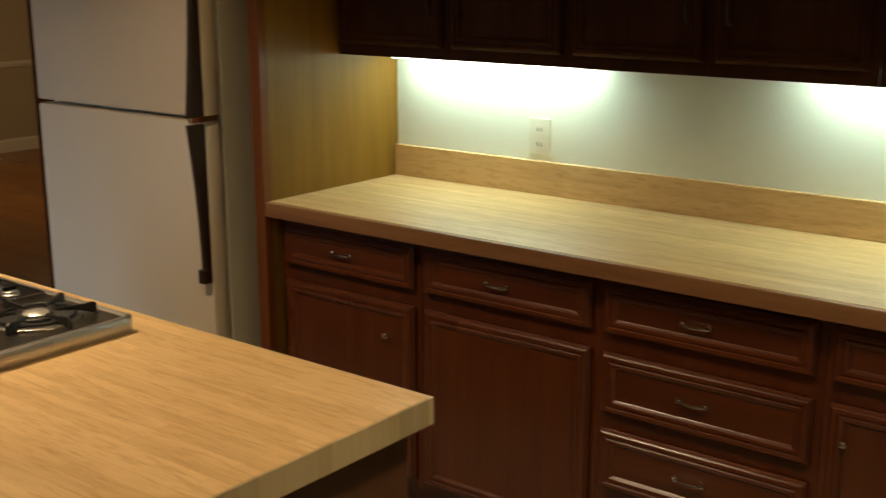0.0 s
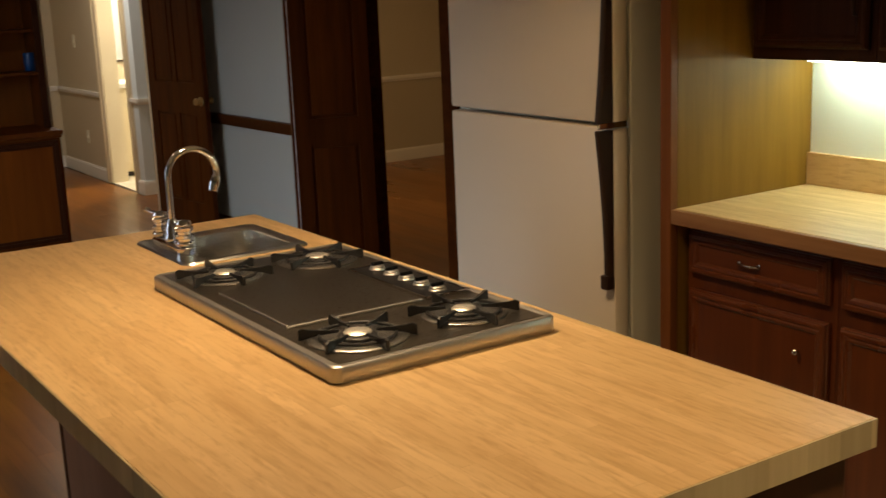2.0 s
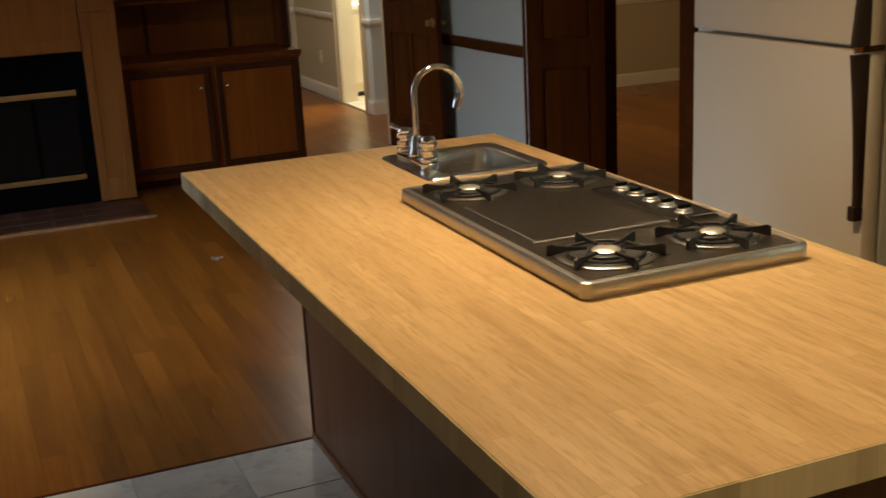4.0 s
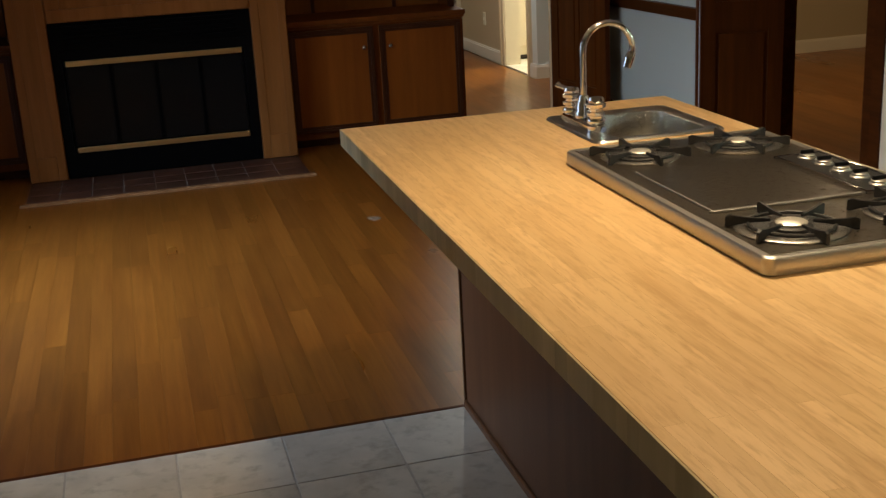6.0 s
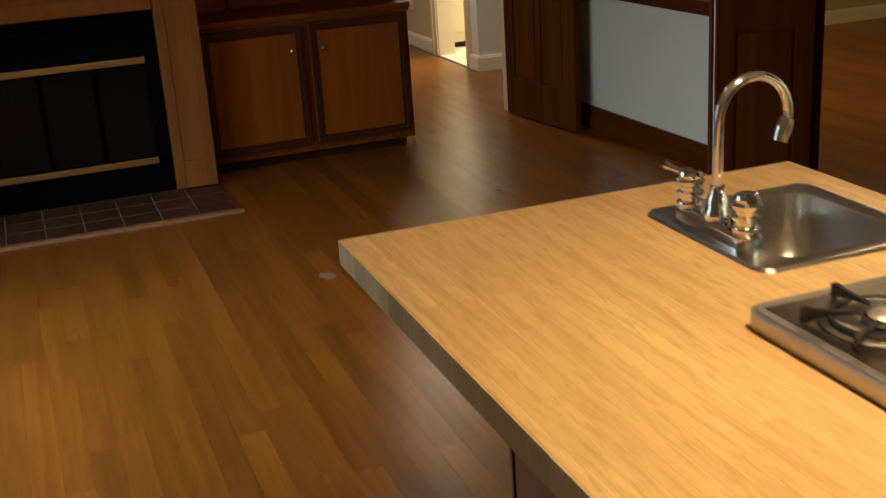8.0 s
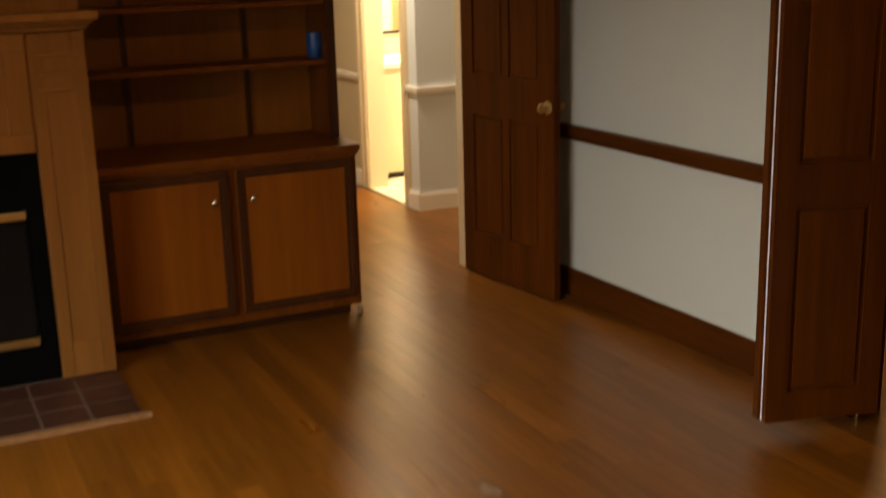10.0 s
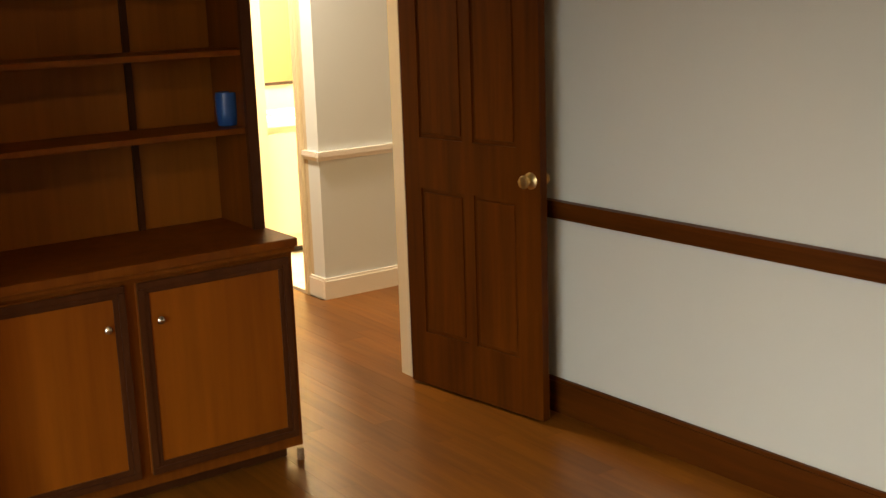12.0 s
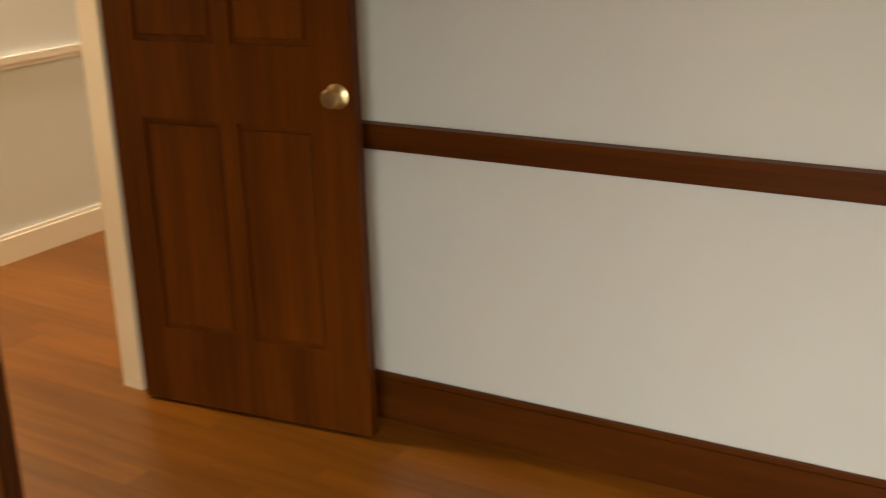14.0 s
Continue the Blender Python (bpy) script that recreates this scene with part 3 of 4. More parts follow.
for nm, z0, z1 in (("fridge_door", 0.095, 1.148), ("freezer_door", 1.160, 1.695)):
    d = part(nm, B(FRX, FRX + 0.0575, FR0, FR1, z0, z1, 0.012), ENAMEL, fg, smooth=True)
    up = nm == "freezer_door"
    za, zb = (z0 + 0.005, z1 - 0.04) if up else (z1 - 0.005, 0.69)
    # handle: a brown grip along the door's edge, deepest beside the split
    bm = bmesh.new()
    lo, ya, yb = FRX - 0.0005, FR0 + 0.003, FR0 + 0.026
    prof = [(za + (zb - za) * k / 12, 0.024 + 0.034 * (1 - k / 12) ** 1.7) for k in range(13)]
    rows_ = [[bm.verts.new((lo - o, y, z)) for o, y in ((0, ya), (dd - 0.005, ya), (dd, ya + 0.005), (dd, yb - 0.005), (dd - 0.005, yb), (0, yb))] for z, dd in prof]
    for a, b in zip(rows_, rows_[1:]):
        for k in range(6):
            bm.faces.new((a[k], a[(k + 1) % 6], b[(k + 1) % 6], b[k]))
    bm.faces.new(rows_[0]), bm.faces.new(rows_[-1][::-1])
    part("handle", bm, HANDLE_DARK, d, "dark brown plastic grip", True)
    if not up:
        part("handle_cap", B(FRX - 0.034, FRX - 0.0005, FR0 + 0.001, FR0 + 0.030, 0.645, 0.6895, 0.004), HANDLE_DARK, d, "dark brown handle end cap")
    else:
        part("badge", B(FRX - 0.062, FRX + 0.050, FR0 - 0.004, FR0 + 0.0028, 1.150, 1.168, 0.002), CHROME, d, "chrome strip at the handle's foot")


# ---- island ----
isl = thing("kitchen_island", "island with an overhanging butcher-block top and dark veneered sides", "kitchen island", (-0.5, 1.15, 0))
top = bmesh.new()
SX0, SX1, SY0, SY1 = -0.425, -0.095, 1.785, 2.125      # the sink's cut-out
gx, gy = (-0.998, SX0, SX1, -0.004), (0.004, SY0, SY1, 2.299)
grid = {(i, j, k): top.verts.new((gx[i], gy[j], (0.868, 0.91)[k])) for i in range(4) for j in range(4) for k in range(2)}
for i in range(3):
    for j in range(3):
        if (i, j) != (1, 1):
            for k in range(2):
                top.faces.new([grid[i + a, j + b, k] for a, b in ((0, 0), (1, 0), (1, 1), (0, 1))])
for a, b in [((i, j), (i + 1, j)) for j in (0, 3) for i in range(3)] + [((i, j), (i, j + 1)) for i in (0, 3) for j in range(3)] + [((1, 1), (2, 1)), ((2, 1), (2, 2)), ((2, 2), (1, 2)), ((1, 2), (1, 1))]:
    top.faces.new((grid[(*a, 0)], grid[(*b, 0)], grid[(*b, 1)], grid[(*a, 1)]))
part("top", top, LAMINATE, isl)
edge, rnd = bmesh.new(), random.Random(3)
for ax, x0, x1, y0, y1 in (("y", -1.002, -0.9985, 0.0, 2.303), ("y", -0.0035, 0.0, 0.0, 2.303), ("x", -0.9985, -0.0035, 0.0, 0.0035), ("x", -0.9985, -0.0035, 2.2995, 2.303)):
    u, end = (y0, y1) if ax == "y" else (x0, x1)
    while u < end - 0.001:
        v = min(u + rnd.choice((0.035, 0.05, 0.075, 0.1)), end)
        box(edge, *((x0, x1, u, v) if ax == "y" else (u, v, y0, y1)), 0.862, 0.9095)
        u = v
part("edge_band", edge, LAMINATE_EDGE, isl, "pale laminate edge band")
part("body", B(-0.655, -0.05, 0.052, 2.27, 0.0, 0.76), ISLAND_SIDE, isl)
part("aisle_panel", B(-0.0495, -0.035, 0.052, 2.285, 0.0, 0.8675), ISLAND_SIDE, isl)
part("far_panel", B(-0.655, -0.05, 2.2705, 2.285, 0.0, 0.8675), ISLAND_SIDE, isl)
part("end_panel", B(-0.66, -0.03, 0.034, 0.0515, 0.0, 0.8675, 0.002), ISLAND_SIDE, isl)
part("side_panel", B(-0.672, -0.6555, 0.036, 2.290, 0.0, 0.8675, 0.002), ISLAND_SIDE, isl)
part("corner_trim", B(-0.678, -0.664, 2.2905, 2.304, 0.0, 0.8635, 0.002), ISLAND_SIDE, isl)
part("base_moulding", B(-0.684, -0.6725, 0.036, 2.2895, 0.0, 0.022, 0.003), ISLAND_SIDE, isl)

# sink
sk = thing("bar_sink", "small stainless steel bar sink set in the island top", "sink", (-0.26, 1.955, 0.912))
rim = bmesh.new()
X0, X1, Y0, Y1 = -0.448, -0.078, 1.762, 2.148
bx0, bx1, by0, by1 = -0.375, -0.11, 1.80, 2.115
def rounded(x0, x1, y0, y1, r, z, bm, k=5):
    out = []
    for cx, cy, a in ((x1 - r, y1 - r, 0), (x0 + r, y1 - r, 90), (x0 + r, y0 + r, 180), (x1 - r, y0 + r, 270)):
        for i in range(k + 1):
            t = radians(a + 90 * i / k)
            out.append(bm.verts.new((cx + r * math.cos(t), cy + r * math.sin(t), z)))
    return out
def bridge(bm, a, b):
    for i in range(len(a)):
        j = (i + 1) % len(a)
        bm.faces.new((a[i], a[j], b[j], b[i]))
loops = [rounded(X0, X1, Y0, Y1, 0.03, 0.9106, rim), rounded(X0 + 0.004, X1 - 0.004, Y0 + 0.004, Y1 - 0.004, 0.028, 0.916, rim), rounded(bx0 - 0.008, bx1 + 0.008, by0 - 0.008, by1 + 0.008, 0.045, 0.915, rim), rounded(bx0, bx1, by0, by1, 0.045, 0.908, rim), rounded(bx0 + 0.01, bx1 - 0.01, by0 + 0.01, by1 - 0.01, 0.05, 0.80, rim), rounded(bx0 + 0.03, bx1 - 0.03, by0 + 0.03, by1 - 0.03, 0.05, 0.775, rim)]
for a, b in zip(loops, loops[1:]):
    bridge(rim, a, b)
rim.faces.new(loops[-1])
part("basin", rim, SINK_STEEL, sk, "brushed steel bowl with rounded corners", True)
part("drain", lathe(bmesh.new(), [(0.038, 0), (0.036, 0.003), (0.02, 0.002), (0.004, 0.001)], (-0.24, 1.957, 0.7755), 20), CHROME, sk, smooth=True)

# faucet
fc = thing("faucet", "chrome gooseneck bar faucet with two lever handles", "faucet", (-0.392, 1.978, 0.917))
FXC, FYC = -0.392, 1.978
bm = bmesh.new()
lp = [rounded(FXC - 0.026, FXC + 0.026, FYC - 0.115, FYC + 0.115, 0.0255, 0.9165, bm), rounded(FXC - 0.026, FXC + 0.026, FYC - 0.115, FYC + 0.115, 0.0255, 0.932, bm), rounded(FXC - 0.02, FXC + 0.02, FYC - 0.108, FYC + 0.108, 0.0195, 0.938, bm)]
bridge(bm, lp[0], lp[1]), bridge(bm, lp[1], lp[2]), bm.faces.new(lp[2]), bm.faces.new(lp[0][::-1])
part("deck_plate", bm, CHROME, fc, smooth=True)
R = 0.071
part("collar", lathe(bmesh.new(), [(0.023, 0), (0.024, 0.012), (0.019, 0.02), (0.020, 0.036), (0.014, 0.046), (0.013, 0.06)], (FXC, FYC, 0.9385), 20), CHROME, fc, smooth=True)
pts = [(FXC, FYC, 0.995), (FXC, FYC, 1.05), (FXC, FYC, 1.105)] + arc((FXC + R, FYC, 1.113), R, 180, -12, 16)
part("spout", tube(bmesh.new(), pts, 0.0088, 14), CHROME, fc, smooth=True)
e_ = Vector(pts[-1])
part("aerator", tube(bmesh.new(), [e_ + Vector((0.001, 0, 0.002)), e_ + Vector((-0.005, 0, -0.012)), e_ + Vector((-0.007, 0, -0.018)), e_ + Vector((-0.014, 0, -0.038))], [0.0125, 0.0145, 0.0145, 0.0125], 14), CHROME, fc, smooth=True)
for s_ in (-1, 1):
    yy = FYC + 0.088 * s_
    h = part("tap_body", lathe(bmesh.new(), [(0.024, 0), (0.026, 0.006), (0.024, 0.011), (0.018, 0.014), (0.018, 0.019), (0.024, 0.022), (0.025, 0.028), (0.018, 0.032), (0.018, 0.038), (0.025, 0.042), (0.026, 0.050), (0.020, 0.054), (0.022, 0.060), (0.019, 0.067), (0.004, 0.070)], (FXC, yy, 0.9385), 18), CHROME, fc, smooth=True)
    part("lever", tube(bmesh.new(), [(FXC, yy, 1.0), (FXC - 0.012, yy + 0.02 * s_, 1.003), (FXC - 0.018, yy + 0.034 * s_, 1.006), (FXC - 0.022, yy + 0.046 * s_, 1.009)], [0.007, 0.0065, 0.006, 0.009], 10), CHROME, h, smooth=True)

# cooktop
ck = thing("gas_cooktop", "stainless gas cooktop with four burners, centre griddle and black control panel", "cooktop", (-0.33, 1.14, 0.911))
CX0, CX1, CY0, CY1 = -0.590, -0.082, 0.688, 1.605
bm = bmesh.new()
lp = [rounded(CX0 + o, CX1 - o, CY0 + o, CY1 - o, 0.02, z, bm) for o, z in ((0.002, 0.9106), (0, 0.913), (0, 0.9405), (0.0025, 0.9435), (0.009, 0.9440), (0.012, 0.9416))]
for a, b in zip(lp, lp[1:]):
    bridge(bm, a, b)
bm.faces.new(lp[-1]), bm.faces.new(lp[0][::-1])
part("pan", bm, STEEL, ck, "brushed stainless steel pan", True)
part("top_sheet", B(CX0 + 0.02, CX1 - 0.02, CY0 + 0.02, CY1 - 0.02, 0.9418, 0.9428), GRIDDLE, ck)
g = part("griddle_plate", B(-0.535, -0.235, 0.975, 1.315, 0.943, 0.9452, 0.001), GRIDDLE, ck, "dark steel centre griddle plate")
bm = bmesh.new()
for r in ((-0.5395, -0.536, 0.9735, 1.318), (-0.545, -0.225, 0.964, 0.9735)):
    box(bm, *r, 0.9430, 0.9478, 0.0015)
part("griddle_rim", bm, STEEL, g, "bright steel rim")
cp = part("control_panel", B(-0.212, -0.108, 0.968, 1.30, 0.943, 0.9475, 0.0015), BLACK, ck, "glossy black control panel")
bm = bmesh.new()
for r in ((-0.216, -0.2125, 0.964, 1.304), (-0.1075, -0.104, 0.964, 1.304), (-0.216, -0.104, 0.9595, 0.9675), (-0.216, -0.104, 1.3005, 1.3045)):
    box(bm, *r, 0.9432, 0.949)
part("panel_rim", bm, CHROME, cp)
for k in range(5):
    yk = 1.005 + 0.0645 * k
    kb = part("knob", lathe(bmesh.new(), [(0.020, 0), (0.020, 0.002), (0.017, 0.004), (0.0165, 0.008), (0.0145, 0.0095)], (-0.160, yk, 0.9476), 18), STEEL, cp, "chrome and black control knob", True)
    part("grip", B(-0.175, -0.145, yk - 0.004, yk + 0.004, 0.9572, 0.9655, 0.0015), BLACK, kb)


def burner(x, y, s):
    t = part("burner", lathe(bmesh.new(), [(0.094 * s, 0), (0.095 * s, 0.003), (0.090 * s, 0.0055), (0.070 * s, 0.002), (0.045 * s, 0.0008)], (x, y, 0.943), 28), SINK_STEEL, ck, "chrome drip bowl with burner", True)
    part("burner_head", lathe(bmesh.new(), [(0.036 * s, 0), (0.036 * s, 0.005), (0.031 * s, 0.0075), (0.027 * s, 0.0078)], (x, y, 0.9442), 24), CAST_IRON, t, smooth=True)
    part("burner_cap", lathe(bmesh.new(), [(0.026 * s, 0), (0.027 * s, 0.003), (0.023 * s, 0.006), (0.003, 0.007)], (x, y, 0.9520), 24), BURNER_CAP, t, "pale metal burner cap", True)
    bm = bmesh.new()
    tube(bm, [(x + 0.075 * math.cos(2 * math.pi * k / 24), y + 0.075 * math.sin(2 * math.pi * k / 24), 0.9515) for k in range(25)], 0.0035, 8)
    for k in range(6):
        a = radians(30 + 60 * k)
        c, d = math.cos(a), math.sin(a)
        px, py = -d * 0.0038, c * 0.0038
        ring = []
        for r, z0, z1 in ((0.036, 0.956, 0.9605), (0.068, 0.953, 0.9615), (0.092, 0.949, 0.9635), (0.106, 0.9442, 0.9665), (0.114, 0.9442, 0.963)):
            sw = 0.65 + 2.5 * (r - 0.036)
            ring.append([bm.verts.new((x + c * r + sx * sw * px, y + d * r + sx * sw * py, z)) for sx, z in ((-1, z0), (1, z0), (1, z1), (-1, z1))])
        for a_, b2 in zip(ring, ring[1:]):
            for i in range(4):
                bm.faces.new((a_[i], a_[(i + 1) % 4], b2[(i + 1) % 4], b2[i]))
        bm.faces.new(ring[0]), bm.faces.new(ring[-1][::-1])
    part("grate", bm, CAST_IRON, t, "black cast iron pan support")


for x, y, s in ((-0.462, 0.825, 1.05), (-0.215, 0.825, 0.95), (-0.462, 1.462, 0.95), (-0.215, 1.462, 1.05)):
    burner(x, y, s)


# ---- fireplace ----
fp = thing("fireplace", "light wooden mantel around a black metal fireplace insert", "fireplace", (-1.415, 6.5, 0))
FY = 6.14
chest = bmesh.new()
box(chest, -2.2, -0.63, FY + 0.05, 6.848, 0.93, 2.438)
box(chest, -2.2, -1.99, FY + 0.05, 6.848, 0.0, 0.93), box(chest, -0.835, -0.63, FY + 0.05, 6.848, 0.0, 0.93)
part("chimney_breast", chest, MANTEL, fp)
for x0, x1 in ((-2.2, -1.989), (-0.836, -0.625)):
    pl = part("pilaster", B(x0, x1, FY, FY + 0.0495, 0.016, 1.375, 0.003), MANTEL, fp)
    bm = bmesh.new()
    for r in ((x0 + 0.004, x0 + 0.05, 0.02, 1.37), (x1 - 0.05, x1 - 0.004, 0.02, 1.37), (x0 + 0.05, x1 - 0.05, 0.02, 0.16), (x0 + 0.05, x1 - 0.05, 1.16, 1.22), (x0 + 0.05, x1 - 0.05, 1.29, 1.37)):
        box(bm, r[0], r[1], FY - 0.006, FY + 0.0005, r[2], r[3], 0.003)
    part("panel_frame", bm, MANTEL, pl)
    bm = bmesh.new()
    for z in (1.215, 1.285, 1.155):
        box(bm, x0 + 0.03, x1 - 0.03, FY - 0.012, FY - 0.005, z - 0.006, z + 0.007, 0.002)
    part("moulding", bm, MANTEL, pl)
hd = part("header", B(-1.9885, -0.8365, FY, FY + 0.0495, 0.925, 1.375, 0.003), MANTEL, fp)
bm = bmesh.new()
for r in ((-1.98, -0.845, 0.93, 1.0), (-1.98, -0.845, 1.30, 1.37), (-1.98, -1.9, 1.0, 1.30), (-0.925, -0.845, 1.0, 1.30), (-1.45, -1.375, 1.0, 1.30)):
    box(bm, r[0], r[1], FY - 0.012, FY + 0.0005, r[2], r[3], 0.003)
part("panel_frame", bm, MANTEL, hd)
for z0, z1, o in ((1.3755, 1.395, 0.03), (1.3955, 1.412, 0.055), (1.4125, 1.442, 0.085)):
    part("mantel_shelf", B(-2.2 - o * 0.6, -0.63 + o * 0.6, FY - o, FY + 0.06, z0, z1, 0.004), MANTEL, fp)
ins = part("insert", B(-1.989, -0.8365, FY + 0.03, FY + 0.06, 0.76, 0.9245), SOOT, fp, "black metal fireplace insert")
bm = bmesh.new()
for r in ((-1.989, -1.93, 0.016, 0.7595), (-0.895, -0.8365, 0.016, 0.7595), (-1.93, -0.895, 0.016, 0.165), (-1.93, -0.895, 0.705, 0.7595)):
    box(bm, r[0], r[1], FY + 0.03, FY + 0.06, r[2], r[3])
part("insert_frame", bm, SOOT, fp, "black metal frame")
bm = bmesh.new()
for k in range(5):
    box(bm, -1.9, -0.925, FY + 0.018, FY + 0.0295, 0.785 + 0.026 * k, 0.797 + 0.026 * k)
part("louvre", bm, SOOT, fp, "black louvred vent")
part("firebox", B(-1.93, -0.895, FY + 0.30, FY + 0.33, 0.03, 0.705), SOOT, fp)
for k in range(4):
    x0 = -1.925 + 0.2575 * k
    gd = part("glass_door", B(x0, x0 + 0.2535, FY + 0.040, FY + 0.046, 0.2, 0.67), SMOKED, fp, "smoked glass door pane")
    bm = bmesh.new()
    for r in ((x0, x0 + 0.012), (x0 + 0.2415, x0 + 0.2535)):
        box(bm, r[0], r[1], FY + 0.036, FY + 0.0395, 0.2, 0.67)
    part("pane_edge", bm, SOOT, gd)
for z in (0.687, 0.181):
    part("brass_bar", B(-1.915, -0.905, FY + 0.008, FY + 0.0295, z - 0.016, z + 0.016, 0.004), BRASS, fp, "worn brass bar")


# ---- bookcases ----
def bookcase(x0, x1, label):
    c = thing("built_in_bookcase", label, "bookcase", ((x0 + x1) / 2, 6.6, 0), "bookcases beside the fireplace")
    yf, yu = 6.35, 6.53
    body = B(x0 + 0.001, x1 - 0.001, yf + 0.02, 6.848, 0.09, 0.772)
    part("cabinet_body", body, CASE_FRAME, c)
    part("toe_kick", B(x0 + 0.001, x1 - 0.03, yf + 0.07, 6.848, 0.001, 0.0895), CASE_DARK, c)
    ff, xm = bmesh.new(), (x0 + x1) / 2
    for r in ((x0 + 0.001, x0 + 0.035, 0.06, 0.772), (x1 - 0.035, x1 - 0.001, 0.06, 0.772), (xm - 0.03, xm + 0.03, 0.12, 0.735), (x0 + 0.035, x1 - 0.035, 0.735, 0.772), (x0 + 0.035, x1 - 0.035, 0.06, 0.12)):
        box(ff, r[0], r[1], yf, yf + 0.0195, r[2], r[3])
    part("face_frame", ff, CASE_FRAME, c)
    for a, b, kx in ((x0 + 0.025, xm - 0.02, xm - 0.085), (xm + 0.02, x1 - 0.025, xm + 0.085)):
        d = part("door", B(a, b, yf - 0.016, yf - 0.0006, 0.105, 0.742, 0.003), CASE_DOOR, c, "flat amber-brown veneered door")
        bm = bmesh.new()
        for o, t, wd in ((0.0, 0.012, 0.022), (0.02, 0.007, 0.018)):
            for r in ((a + o, b - o, 0.742 - o - wd, 0.742 - o), (a + o, b - o, 0.105 + o, 0.105 + o + wd), (a + o, a + o + wd, 0.105 + o + wd, 0.742 - o - wd), (b - o - wd, b - o, 0.105 + o + wd, 0.742 - o - wd)):
                box(bm, r[0], r[1], yf - 0.016 - t, yf - 0.0155, r[2], r[3], 0.003)
        part("moulding", bm, CASE_DARK, d, "dark applied moulding")
        part("knob", lathe(bmesh.new(), [(0.005, 0.001), (0.005, -0.012), (0.012, -0.016), (0.0135, -0.022), (0.009, -0.028), (0.001, -0.03)], (kx, yf - 0.016, 0.614), 16, "y"), NICKEL, d, "small round nickel knob", True)
    part("counter", B(x0 - 0.0 + 0.001, x1 + 0.012, yf - 0.03, 6.848, 0.7725, 0.803, 0.005), CASE_FRAME, c)
    part("counter_nosing", B(x0 + 0.001, x1 + 0.006, yf - 0.018, yf - 0.0008, 0.755, 0.772, 0.004), CASE_FRAME, c)
    part("back", B(x0 + 0.03, x1 - 0.03, 6.82, 6.848, 0.8035, 2.28), CASE_BACK, c)
    for a, b in ((x0 + 0.001, x0 + 0.0295), (x1 - 0.0295, x1 - 0.001)):
        part("side", B(a, b, yu + 0.021, 6.848, 0.8035, 2.28), CASE_FRAME, c)
        part("stile", B(a - (0 if a < xm else 0.012), b + (0.012 if a < xm else 0), yu, yu + 0.0205, 0.8035, 2.28, 0.002), CASE_DARK, c)
    for k in ((1, 2) if x1 - x0 > 1 else (1,)):
        xs = x0 + 0.265 + (k - 1) * 0.545
        part("shelf_standard", B(xs - 0.011, xs + 0.011, 6.806, 6.8195, 0.8035, 2.27), CASE_DARK, c)
    for z in (1.138, 1.402, 1.66, 1.93):
        part("shelf", B(x0 + 0.03, x1 - 0.03, yu + 0.022, 6.805, z, z + 0.02, 0.002), CASE_FRAME, c)
    part("top", B(x0 + 0.001, x1 - 0.001, yu - 0.01, 6.848, 2.2805, 2.38, 0.004), CASE_FRAME, c)
    return c


bookcase(-0.622, 0.525, "dark-stained built-in bookcase with empty shelves over two cabinet doors")
bookcase(-2.898, -2.203, "dark-stained built-in bookcase on the far side of the fireplace")
# small chipped end of the toe kick
solo("white_scrap", B(0.508, 0.53, 6.352, 6.372, 0.0, 0.045, 0.006), SMUDGE, "small white chipped block under the bookcase corner", "scrap")
bm = lathe(bmesh.new(), [(0.030, 0), (0.034, 0.004), (0.038, 0.05), (0.038, 0.10), (0.036, 0.115), (0.031, 0.111), (0.026, 0.012)], (0.472, 6.66, 1.1585), 28)
solo("blue_cup", bm, BLUE, "bright blue plastic cup standing on a bookcase shelf", "cup")


# ---- doors ----
def panel_door(name, label, hinge, rz, width, height, panels, mat, at_right):
    """A panelled leaf: local x runs from the hinge, thickness round y."""
    d = thing(name, label, "door", hinge, "", rz)
    part("core", B(0.002, width - 0.002, -0.011, 0.011, 0.012, height), mat, d)
    cuts_x = sorted({0.0, width, *(v for p in panels for v in p[:2])})
    fr_ = bmesh.new()
    zs_ = sorted({0.01, height, *(v for p in panels for v in p[2:])})
    for xa, xb in zip(cuts_x, cuts_x[1:]):
        for za, zb in zip(zs_, zs_[1:]):
            mx, mz = (xa + xb) / 2, (za + zb) / 2
            if not any(p[0] < mx < p[1] and p[2] < mz < p[3] for p in panels):
                box(fr_, xa, xb, -0.0175, 0.0175, za, zb)
    bmesh.ops.remove_doubles(fr_, verts=fr_.verts, dist=1e-5)
    part("frame", fr_, mat, d)
    for p in panels:
        bm = bmesh.new()
        for sgn in (-1, 1):
            ys = sorted((sgn * 0.0112, sgn * 0.0155))
            box(bm, p[0] + 0.016, p[1] - 0.016, *ys, p[2] + 0.016, p[3] - 0.016, 0.003)
        part("raised_panel", bm, mat, d)
    return d


